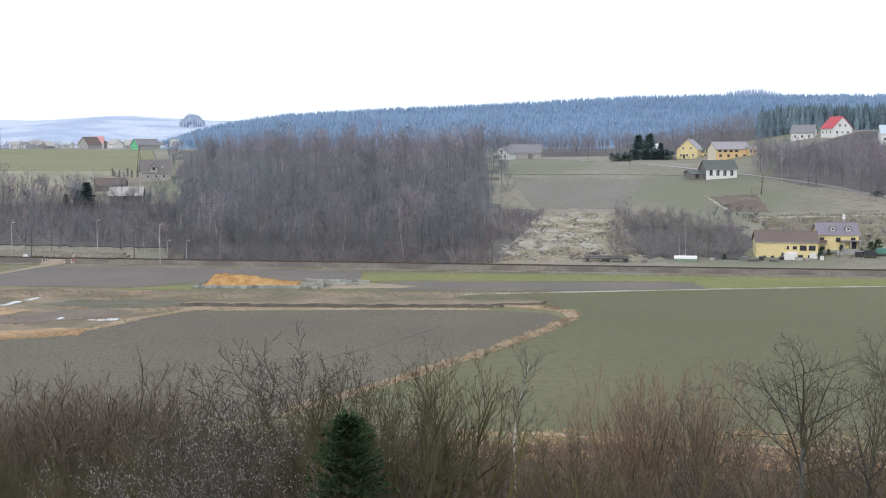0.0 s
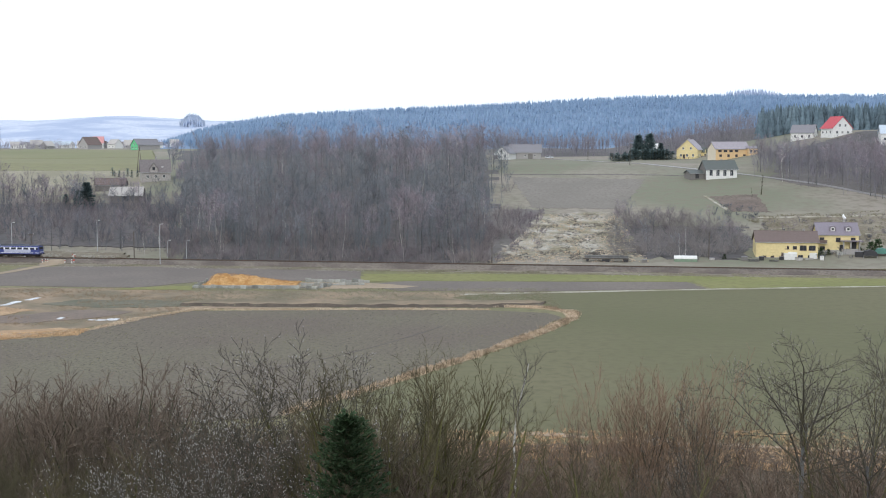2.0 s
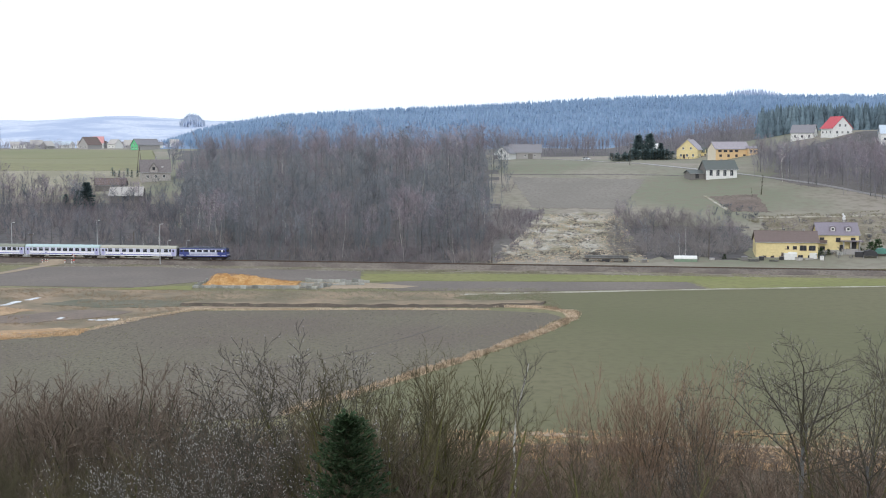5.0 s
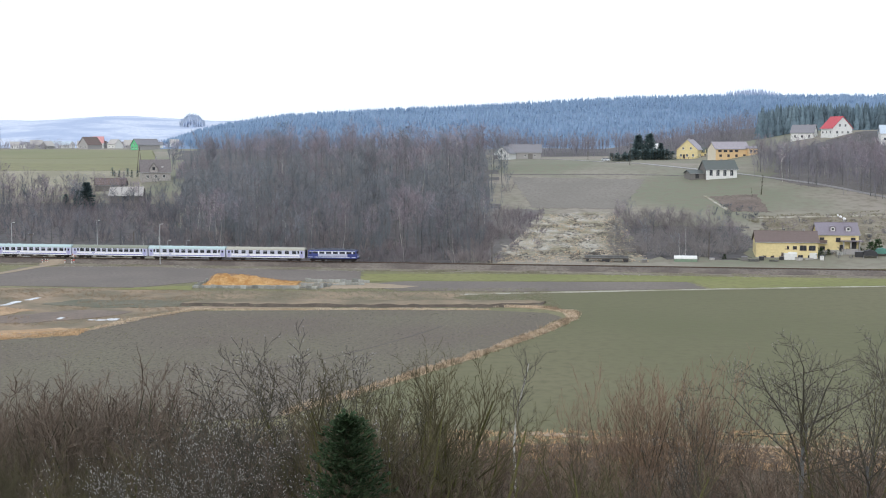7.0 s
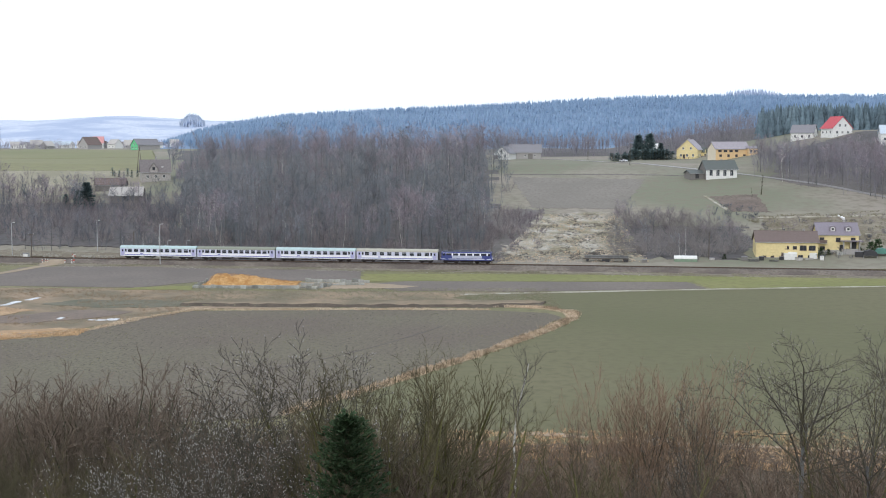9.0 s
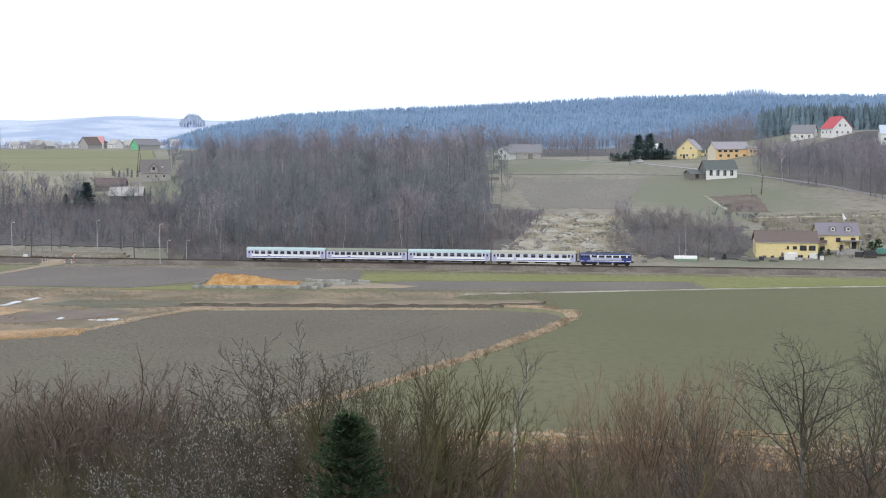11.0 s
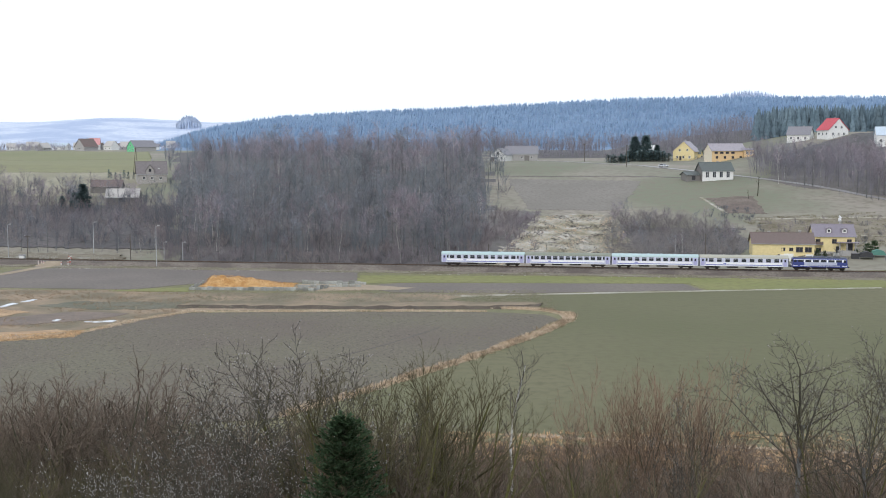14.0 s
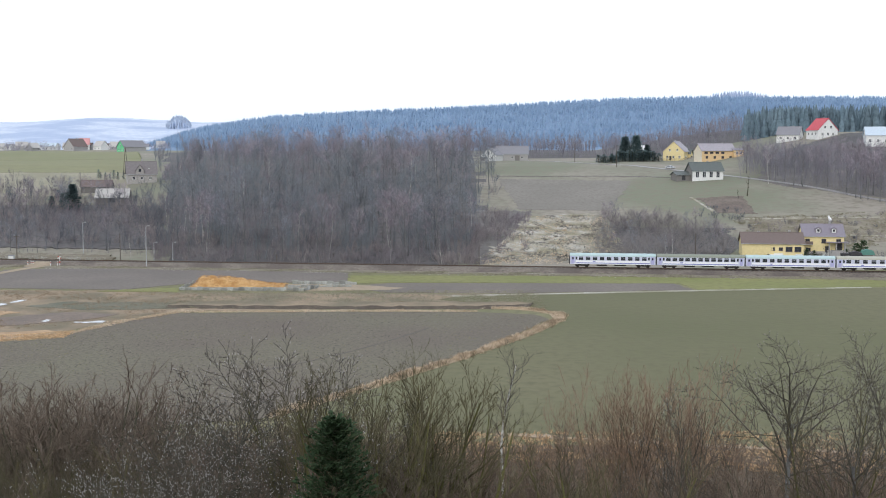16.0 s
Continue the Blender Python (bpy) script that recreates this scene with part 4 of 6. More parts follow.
villa = house("villa", pose(121.5, 356.5, 3.4, 0, 0, -8.7), 12.0, 10, 5.2, 8.4, M_YELLOW, M_MAUVEROOF, "yellow villa with mauve roof and two arched dormers",
              wrow("f", (-4.8, 0.0, 4.4), 3.0, 1.4, 1.3) + wrow("f", (-4.6, 4.2), 0.4, 1.5, 1.2), [("f", 1.0, 1.1, 2.1, M_DARK)], [(2.6, 0.6, 0.9)], M_GREYWALL, dormers=(-1.5, 3.1), frames=M_BROWNROOF)
part("porch", box(1.0, -7.2, -1.5, 6.2, -5.0, 0.9, 0.03), M_GREYWALL, villa, "grey stone porch with steps")
part("porch_roof", prism([(0.4, 3.3), (6.8, 3.3), (6.8, 3.5), (0.4, 3.5)], -7.8, -4.6), M_MAUVEROOF, villa)
for px in (1.3, 3.4, 5.9):
    part("porch_post", box(px - 0.18, -7.1, 0.9, px + 0.18, -6.8, 3.3), M_GREYWALL, villa)
part("porch_door", box(3.9, -5.12, 0.9, 5.4, -5.02, 3.1), M_DARK, villa)
part("balcony", box(-6.6, -6.3, 2.5, -3.4, -5.0, 2.7, 0.02), M_GREYWALL, villa)
part("balcony_rail", box(-6.6, -6.3, 2.7, -3.4, -6.22, 3.6, 0.02), M_BROWNROOF, villa)
part("steps", box(-0.8, -8.2, -1.5, 1.0, -5.0, 0.2, 0.03), M_CONC, villa)
barn_wall = bpy.data.objects["farmhouse"]
for k in range(9):
    part("board", box(-8.9, -4.56, 0.95 + k * 0.46, 0.0, -4.5, 1.36 + k * 0.46, 0.02), M_YELLOW, barn_wall)
part("whitewash", box(0.3, -4.62, 0.0, 3.0, -4.5, 2.2, 0.02), M_WHITE, barn_wall, "whitewashed lower wall")
part("whitewash", box(6.6, -4.62, 0.0, 8.8, -4.5, 2.0, 0.02), M_WHITE, barn_wall, "whitewashed lower wall")
# houses up the hill
house("cottage", at(113.5, 477, 10, 0.3), 13.5, 7, 3.2, 6.4, M_WHITE, M_DARKROOF, "small cottage with dark roof and white shutters",
      wrow("f", (-4.6, -1.6, 1.4, 4.4), 0.35, 1.5, 2.5), [], [(1.5, 0.6, 0.6)], gable=M_WOODWALL)
house("shed", at(103.5, 476, 15, 0.1), 6.5, 5, 2.1, 3.2, M_WOODWALL, M_DARKROOF, "weathered board shed with dark roof", doors=[("f", 0, 1.6, 1.8, M_DARK)], category="shed")
yellow = house("yellow_house", at(128, 600, 62, 0.0), 11, 11, 4.6, 9.6, M_YELLOW, M_LILACROOF, "yellow gabled house with grey roof on the hill",
      wrow("l", (-3.2, 0, 3.2), 1.0) + wrow("l", (-2, 2), 4.6, 1.0, 1.2) + wrow("f", (-3, 0, 3), 1.0), [("l", 1.6, 1.1, 2.1)], [(0, 0.8, 0.8)])
house("apricot_house", at(138, 560, 9, 0.0), 17, 10, 4.4, 7.6, M_ORANGE, M_LILACROOF, "long apricot house with mauve grey roof",
      wrow("f", (-6.4, -3.6, -0.8, 2.0), 2.9, 1.7, 1.0) + wrow("f", (-6, -2, 2, 6), 0.6, 1.2, 1.2), [("f", 7.6, 1.0, 2.0)], [(4, 0.5, 0.6)], frames=M_BROWNROOF, gable=M_CREAM)
part("side_wing", prism([(2.0, -2.0), (2.0, 3.4), (4.6, 5.6), (7.2, 3.4), (7.2, -2.0)], -6.6, -5.4), M_YELLOW, yellow, "low yellow side wing")
part("wing_roof", prism([(1.6, 3.2), (4.6, 5.95), (7.6, 3.2), (7.3, 3.0), (4.6, 5.6), (1.9, 3.0)], -7.0, -4.6), M_DARKROOF, yellow, "dark roof of the side wing")
part("wing_window", box(3.6, -6.68, 0.8, 5.6, -6.58, 2.2), M_GLASS, yellow)
house("apricot_annex", at(148.2, 558, 4, 0.0), 5, 7, 2.8, 3.6, M_ORANGE, M_MAUVEROOF, "low apricot side wing", wrow("f", (-1, 1), 0.9), category="house")
house("red_roofed_house", at(191, 563, -74, -0.2), 9.5, 11, 3.6, 9.0, M_WHITE, M_REDROOF, "white gabled house with bright red roof on the hilltop",
      wrow("r", (-3, 0, 3), 0.9) + wrow("r", (-1.6, 1.6), 4.2) + wrow("f", (-3, 0, 3), 1.0), [], [(0, 1.0, 0.5)])
house("grey_roofed_house", at(180, 578, -30, -0.3), 11, 9, 3.2, 7.0, M_WHITE, M_GREYROOF, "white house with worn grey roof", wrow("f", (-3.5, 0, 3.5), 0.8) + wrow("r", (-2, 2), 0.9), [], [(1.5, 0.8, 0.5)])
house("white_house", at(205.5, 531, -12, 0.0), 10.5, 9, 4.0, 7.6, M_WHITE, M_BLUEROOF, "white house with pale blue roof", wrow("f", (-3.5, 0, 3.5), 0.8) + wrow("l", (-2, 2), 0.9) + wrow("l", (0,), 3.7))
house("white_farmhouse", at(31.5, 586, 62, 0.0), 9, 8, 3.0, 6.2, M_WHITE, M_GREYROOF, "white gabled farmhouse with a grey roof", wrow("l", (-2, 1.6), 0.8) + wrow("l", (0,), 3.4), [("l", 3.0, 2.0, 2.0, M_BROWNROOF)])
house("barn", at(42, 592, -4, 0.0), 16, 9, 3.4, 7.2, M_GREYWALL, M_GREYROOF, "long grey barn with sheet roof", wrow("f", (-5, 0, 5), 1.2, 0.9, 0.8), [("f", 2.6, 2.4, 2.6, M_WOODWALL)], category="barn")
house("roadside_house", at(110, 613, 8, 0.0), 10, 8, 4.2, 7.4, M_WHITE, M_WHITE, "pale house half hidden by spruces", wrow("f", (-3, 3), 0.8), [], [(2, 0.6, 0.7)])
# farm on the west side
grey_house = house("grey_house", at(-126, 506, 18, 0.0), 12.5, 9.5, 3.6, 8.6, M_STONE, M_OLDROOF, "grey house with steep roof among bare trees", wrow("f", (-3.5, 0, 3.5), 1.0) + wrow("f", (0,), 3.2), [], [(0.5, 0.6, 1.3)])
part("cross_gable", prism([(-2.6, 3.2), (-2.6, 5.2), (-0.9, 7.4), (0.8, 5.2), (0.8, 3.2)], -5.0, 0.0), M_STONE, grey_house, "pale gable end above the eaves")
part("gable_roof", prism([(-3.0, 4.9), (-0.9, 7.7), (1.2, 4.9), (0.9, 4.7), (-0.9, 7.35), (-2.7, 4.7)], -5.3, 0.0), M_OLDROOF, grey_house)
part("gable_window", box(-1.4, -5.06, 4.4, -0.4, -4.98, 5.7), M_GLASS, grey_house)
part("skylight", box(2.6, -3.2, 5.55, 3.4, -2.4, 5.9), M_FRAME, grey_house, "small white skylight")
house("cow_barn", at(-139, 484, 4, 0.0), 12, 7, 2.2, 4.6, M_WOODWALL, M_BROWNROOF, "old board barn with brown roof", category="barn")
house("hay_barn", at(-125.5, 459, 5, 0.6), 12.5, 7, 2.0, 5.0, M_WOODWALL, M_PALEROOF, "board barn with pale corrugated roof", category="barn", doors=[("f", 0, 2.4, 2.0, M_DARK)])
# village on the plateau
house("green_house", at(-226, 880, 50, 0.0), 20, 9, 3.6, 8.0, M_GREYWALL, M_GREYROOF, "house with bright green gable and long grey roof", wrow("l", (-2, 2), 0.8) + wrow("l", (0,), 3.8), gable=M_GREENWALL)
house("brown_house", at(-300, 985, 58, 0.0), 15, 12, 3.6, 10.0, M_GREYWALL, M_BROWNROOF, "house with broad brown roof at the village edge", wrow("l", (-3, 0, 3), 1.0), [], [(2, 1, 1)])
house("brick_house", at(-315, 1060, 10, 0.0), 9, 8, 5.0, 10.5, M_WHITE, M_PINKROOF, "tall house in the village, red roof paled for haze", wrow("f", (-3, 3), 1))
V = random.Random(12)
for i in range(17):
    y = V.uniform(1000, 1330)
    u = -0.375 + 0.145 * (i + V.random()) / 17
    house("village_house", at(u * y, y, V.uniform(-60, 60), 0.0), V.uniform(8, 12), V.uniform(7, 9), V.uniform(2.8, 4), V.uniform(6, 8.5), V.choice((M_WHITE, M_WHITE, M_GREYWALL)), V.choice((M_GREYROOF, M_PALEROOF, M_BROWNROOF, M_BLUEROOF)),
          "small distant house in the village", wrow("f", (-2.5, 2.5), 1.0) + wrow("l", (0,), 1.0))


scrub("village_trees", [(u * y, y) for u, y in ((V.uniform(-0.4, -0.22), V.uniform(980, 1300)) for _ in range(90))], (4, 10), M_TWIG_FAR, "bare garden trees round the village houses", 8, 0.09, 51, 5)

# ---- posts ----
def lamp_post(x, y, h, turn=0, z=None):
    e = thing("lamp_post", pose(x, y, land(x, y) if z is None else z, 0, 0, turn), "grey concrete lamp post beside the railway", "lamp post", "posts along the railway")
    part("pole", rod((0, 0, -0.5), (0, 0, h), 0.15, 0.09), M_POLE, e)
    part("arm", rod((0, 0, h - 0.1), (0.7, -0.3, h + 0.15), 0.05), M_POLE, e)
    part("lamp_head", box(0.5, -0.45, h + 0.08, 1.2, -0.15, h + 0.26, 0.05), M_WHITE, e, "white lamp head")


def wood_pole(x, y, h, arm=True, twin=False, label="weathered wooden power pole"):
    e = thing("utility_pole", at(x, y), label, "utility pole", "power poles")
    part("pole", rod((-1.2 if twin else 0, 0, -0.5), (0, 0, h), 0.16, 0.11), M_WOODPOLE, e)
    if twin:
        part("pole", rod((1.2, 0, -0.5), (0, 0, h), 0.16, 0.11), M_WOODPOLE, e)
    if arm:
        part("crossarm", box(-0.9, -0.08, h - 0.6, 0.9, 0.08, h - 0.45), M_WOODPOLE, e)
        for k in (-0.8, 0, 0.8):
            part("insulator", rod((k, 0, h - 0.45), (k, 0, h - 0.2), 0.06, 0.04), M_WHITE, e)


lamp_post(-84.7, 344.0, 12.2)
lamp_post(-137.9, 368, 11.0)
lamp_post(-86.7, 362, 5.6)
lamp_post(-80.7, 361.5, 5.6)
lamp_post(-113, 376, 10.0)
wood_pole(-97.4, 362.5, 8.6, False)
wood_pole(-131, 366, 8.0)
wood_pole(-139, 530, 12, True, True)
wood_pole(72, 575, 9.0)
wood_pole(84, 520, 10.0)
wood_pole(-46.5, 349, 3.4, False, label="short wooden line post")
wood_pole(14.7, 345, 6.5, False)
wood_pole(80.5, 348, 8.0, False)
wood_pole(-382, 1000, 20.0, True)


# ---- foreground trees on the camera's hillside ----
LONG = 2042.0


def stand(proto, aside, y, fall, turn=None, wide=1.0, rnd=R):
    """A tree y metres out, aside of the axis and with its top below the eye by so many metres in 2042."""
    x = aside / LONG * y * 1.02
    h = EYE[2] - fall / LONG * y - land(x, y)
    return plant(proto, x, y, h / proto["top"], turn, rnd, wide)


near_birch = grown_tree("birch_tree", 301, M_BIRCH, M_TWIG_DARK, "slender leafless birch with white bark", 16, 0.17, (15, 5, 3), (0.2, 0.45, 0.45), (28, 56), (0.6, 0.15, 0.2), twig_r=0.011, up=0.12, wiry=0.34, spurs=3)
near_alder = grown_tree("alder_tree", 307, M_BARK, M_TWIG_DARK, "spreading leafless alder with dark boughs", 8.5, 0.18, (10, 9, 8), (0.85, 0.42, 0.4), (25, 66), (0.62, 0.2, 0.2), twig_r=0.011, up=0.11, wiry=0.24, spurs=5, spur=0.3, buds=0.25, bud=0.05)
near_catkin = grown_tree("sallow_tree", 303, M_BARK_DARK, M_TWIG_DARK, "leafless tree with pale silvery catkins", 6.5, 0.16, (7, 7, 6), (0.8, 0.5, 0.42), (25, 60), (0.35, 0.2, 0.2), stems=3, lean=(0.15, 0.5), twig_r=0.011, up=0.06, wiry=0.22, spurs=5, spur=0.4, buds=0.22, bud=0.055)
near_catkin_pale = grown_tree("sallow_tree", 313, M_BARK_DARK, M_TWIG_DARK, "low leafless tree thick with pale silvery catkins", 6.5, 0.16, (7, 7, 6), (0.8, 0.5, 0.42), (25, 60), (0.35, 0.2, 0.2), stems=3, lean=(0.15, 0.5), twig_r=0.011, up=0.06, wiry=0.22, spurs=5, spur=0.4, buds=0.34, bud=0.075)
near_moss = grown_tree("willow_tree", 304, M_MOSS, M_TWIG_OLIVEGREEN, "many stemmed willow with mossy green bark", 9, 0.15, (7, 6, 4), (0.42, 0.45, 0.42), (16, 42), (0.3, 0.2, 0.2), stems=4, lean=(0.05, 0.34), twig_r=0.011, up=0.1, wiry=0.2, spurs=3, foot=0.9)
near_red = grown_tree("red_willow", 305, M_BARK_DARK, M_TWIG_RED, "leafless willow with a dome of red brown twigs", 6.5, 0.04, (8, 5), (0.42, 0.42), (12, 32), (0.25, 0.2), stems=11, lean=(0.05, 0.42), twig_r=0.01, up=0.07, wiry=0.1, spurs=4, foot=0.6)
near_brown = grown_tree("thicket_tree", 306, M_BARK_DARK, M_THICKET, "bushy leafless thicket tree with brown twigs", 5.5, 0.06, (7, 6), (0.45, 0.45), (18, 48), (0.2, 0.15), stems=7, lean=(0.1, 0.55), twig_r=0.013, up=0.06, wiry=0.18, spurs=3, foot=0.6)
near_brown_2 = grown_tree("thicket_tree", 316, M_BARK_DARK, M_TWIG_NEAR_MAUVE, "bushy leafless thicket tree with mauve brown twigs", 5.5, 0.06, (7, 6), (0.45, 0.45), (15, 45), (0.2, 0.15), stems=7, lean=(0.1, 0.6), twig_r=0.013, up=0.08, wiry=0.18, spurs=3, foot=0.6)
pine = needle_tree(40, 12, 5.0, 44, 11, M_NEEDLE, "pine_tree", "young dark green pine rising from the brush", sub=30, twig_len=0.26, droop=0.25, rounded=True)
pine["top"] = 12.0

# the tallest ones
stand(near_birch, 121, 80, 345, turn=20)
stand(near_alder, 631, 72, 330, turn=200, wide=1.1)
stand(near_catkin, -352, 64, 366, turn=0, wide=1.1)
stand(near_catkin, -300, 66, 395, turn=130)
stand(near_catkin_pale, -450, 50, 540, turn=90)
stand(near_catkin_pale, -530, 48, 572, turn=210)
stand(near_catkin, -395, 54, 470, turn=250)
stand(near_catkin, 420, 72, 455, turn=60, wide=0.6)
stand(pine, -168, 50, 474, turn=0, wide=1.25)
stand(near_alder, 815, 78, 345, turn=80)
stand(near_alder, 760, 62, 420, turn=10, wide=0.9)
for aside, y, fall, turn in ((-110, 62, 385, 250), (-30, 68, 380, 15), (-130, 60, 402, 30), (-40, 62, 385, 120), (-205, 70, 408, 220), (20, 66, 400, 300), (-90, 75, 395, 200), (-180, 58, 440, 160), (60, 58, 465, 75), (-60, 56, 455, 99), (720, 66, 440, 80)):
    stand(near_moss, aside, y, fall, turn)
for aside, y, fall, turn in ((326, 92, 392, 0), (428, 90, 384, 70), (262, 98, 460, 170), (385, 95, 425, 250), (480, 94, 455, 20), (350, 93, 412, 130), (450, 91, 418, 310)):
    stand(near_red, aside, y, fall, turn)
Q = random.Random(3)
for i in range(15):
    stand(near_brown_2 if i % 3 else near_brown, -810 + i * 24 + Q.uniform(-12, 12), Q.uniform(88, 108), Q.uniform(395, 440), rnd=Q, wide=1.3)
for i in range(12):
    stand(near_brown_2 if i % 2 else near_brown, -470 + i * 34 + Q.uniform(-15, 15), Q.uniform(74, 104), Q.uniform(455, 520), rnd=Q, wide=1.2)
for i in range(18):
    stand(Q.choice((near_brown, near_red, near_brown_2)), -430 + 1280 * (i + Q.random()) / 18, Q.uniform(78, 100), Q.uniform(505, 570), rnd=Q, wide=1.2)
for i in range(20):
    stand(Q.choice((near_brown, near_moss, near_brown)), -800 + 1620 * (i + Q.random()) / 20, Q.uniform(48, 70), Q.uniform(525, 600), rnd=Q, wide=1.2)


def brush(n, y0, y1, u0=-0.44, u1=0.44):
    return [(Q.uniform(u0, u1) * 1.05 * yy, yy) for yy in (Q.uniform(y0, y1) for _ in range(n))]


scrub("hollow_brush", brush(150, 80, 128, -0.26, 0.06), (3.0, 6.5), M_THICKET, "dense brown brush in the hollow below the fields", 8, 0.016, 45, 15, 0.55)
scrub("brown_brush", brush(160, 84, 116, -0.43, -0.24), (5.0, 9.5), M_TWIG_NEAR_MAUVE, "dense mauve brown leafless brush on the slope", 8, 0.018, 41, 17, 0.5)
scrub("olive_brush", brush(130, 62, 90, -0.43, -0.22), (4.0, 8.0), M_TWIG_OLIVEGREEN, "olive brown leafless brush on the slope", 8, 0.014, 46, 16, 0.5)
scrub("red_brush", brush(320, 100, 130, -0.25, 0.44), (1.6, 3.6), M_TWIG_RED, "low red brown brush below the field", 8, 0.014, 42, 12, 0.6)
scrub("mixed_brush", brush(230, 66, 100), (3.0, 6.0), M_THICKET, "dense leafless brush in the hollow", 8, 0.015, 43, 15, 0.55)
scrub("near_brush", brush(150, 44, 64), (2.5, 5.0), M_TWIG_OLIVEGREEN, "olive tangled brush near the slope's top", 9, 0.011, 44, 14, 0.55)

# spruces by the houses
spruce = needle_tree(41, 12, 5.5, 20, 9, M_NEEDLE_BLUE, sub=13, twig_len=1.0)
for x, y, h in ((102, 605, 12.5), (108, 606, 13), (114, 607, 8), (97, 598, 5), (-138, 447, 10), (104, 598, 4.2), (93, 592, 4), (109, 598, 4.5), (-150, 468, 4), (-142, 449, 6.5), (-147, 450, 5)):
    plant(spruce, x, y, h / 12, wide=1.5)
dark_shrub = needle_tree(43, 3.0, 3.0, 9, 8, M_NEEDLE, "evergreen_shrub", "dark evergreen shrub beside the houses", sub=7, twig_len=0.5)
for x, y, s in ((112.6, 347.6, 1.0), (114.6, 348.2, 0.8), (126.5, 349, 0.7), (131, 352, 1.0), (133.5, 353, 1.2), (85, 347, 0.5), (117, 349, 0.6)):
    plant(dark_shrub, x, y, s)
discard(dark_shrub)
thuja = needle_tree(42, 3.6, 1.6, 10, 6, M_NEEDLE_BLUE, "thuja_shrub", "small dark evergreen shrub", sub=5, twig_len=0.35)
for i in range(11):
    plant(thuja, -148 + i * 2.0 + R.uniform(-0.6, 0.6), 515 + R.uniform(-3, 3), R.uniform(0.6, 1.1))
for i in range(9):
    plant(thuja, 82 + i * 1.1, 560 + R.uniform(-2, 2), R.uniform(0.8, 1.2), wide=2.4)
for i in range(14):
    plant(thuja, 97 + i * 1.5, 590 + R.uniform(-2, 2), R.uniform(1.1, 1.6), wide=2.6)
discard(near_birch, near_alder, near_catkin, near_catkin_pale, near_moss, near_red, near_brown, near_brown_2, pine, spruce, thuja, *wood)


# dry grass: beyond counting
def tufts(name, spots, height, material, label, seed=1, blades=7, width=0.09):
    rnd = random.Random(seed)
    v, f = [], []
    for x, y, z in spots:
        h = rnd.uniform(*height) * (0.8 + 0.8 * noise.noise(Vector((x * 0.18, y * 0.18, seed))))
        for _ in range(blades):
            w = rnd.uniform(0, 6.283)
            b = len(v)
            px, py = x + rnd.uniform(-0.35, 0.35), y + rnd.uniform(-0.35, 0.35)
            hx, hy = math.cos(w) * width, math.sin(w) * width
            tip = h * rnd.uniform(0.6, 1.1)
            ox, oy = rnd.uniform(-0.35, 0.35) * h, rnd.uniform(-0.35, 0.35) * h
            v += [(px - hx, py - hy, z - 0.05), (px + hx, py + hy, z - 0.05), (px + ox, py + oy, z + tip)]
            f.append((b, b + 1, b + 2))
    return tagged(part(name, (v, f), material), label, "grass", kind="stuff")


G = random.Random(21)


def along(points, n, width, z=0.1):
    seg = [(Vector(a), Vector(b)) for a, b in zip(points, points[1:])]
    tot = sum((b - a).length for a, b in seg)
    out = []
    for a, b in seg:
        for _ in range(int(n * (b - a).length / tot)):
            p = a.lerp(b, G.random())
            q = G.gauss(0, width / 2)
            t = (b - a).normalized()
            x, y = p.x - t.y * q, p.y + t.x * q
            out.append((x, y, max(z, land(x, y))))
    return out


def scatter(x0, x1, y0, y1, n, test, z=0.05):
    out = []
    while len(out) < n:
        x, y = G.uniform(x0, x1), G.uniform(y0, y1)
        if test(x, y):
            out.append((x, y, max(z, land(x, y))))
    return out


# ---- straw heap on its walled yard ----
def straw_heap():
    bm = bmesh.new()
    n, k = 60, 16
    grid = []
    for i in range(n + 1):
        col = []
        for j in range(k + 1):
            s, t = i / n, j / k * 2 - 1
            x = -12 + 24 * s
            h = 2.5 * (1 - ease(0.25, 1.0, s) * 0.92) * ease(0.0, 0.1, s) * max(0.0, 1 - abs(t) ** 2.2)
            h *= 0.85 + 0.45 * noise.noise(Vector((x * 0.45, t * 2.5, 3)))
            h += 0.18 * noise.noise(Vector((x * 1.8, t * 8, 7))) * (abs(t) < 0.95)
            col.append(bm.verts.new((x, t * 4.2 + 0.5 * noise.noise(Vector((x * 0.4, t, 1))), max(0.0, h) + 0.05)))
        grid.append(col)
    for a, b in zip(grid, grid[1:]):
        for j in range(k):
            bm.faces.new((a[j], b[j], b[j + 1], a[j + 1]))
    tagged(part("straw_mound", bm, M_STRAW, m=pose(-49, 296, 0.1, 0, 0, -2)), "long heap of loose orange straw on the yard", "straw heap")
    rnd = random.Random(2)
    v, f = [], []
    for _ in range(2600):
        s, t = rnd.random() ** 1.3, rnd.uniform(-0.9, 0.9)
        x, y = -12 + 24 * s, t * 4.2
        z = 2.4 * (1 - ease(0.25, 1.0, s) * 0.92) * ease(0.0, 0.1, s) * (1 - abs(t) ** 2.2) * 0.95 + 0.1
        d = Vector((rnd.uniform(-1, 1), rnd.uniform(-1, 1), rnd.uniform(-0.2, 0.6))).normalized() * rnd.uniform(0.2, 0.5)
        b = len(v)
        v += [Vector((x, y, z)), Vector((x, y, z)) + d, Vector((x + 0.04, y, z + 0.05)) + d * 0.5]
        f.append((b, b + 1, b + 2))
    tagged(part("loose_straw", (v, f), M_STRAW, m=pose(-49, 296, 0.1, 0, 0, -2)), "loose orange straw stalks over the heap", "straw", kind="stuff")


straw_heap()


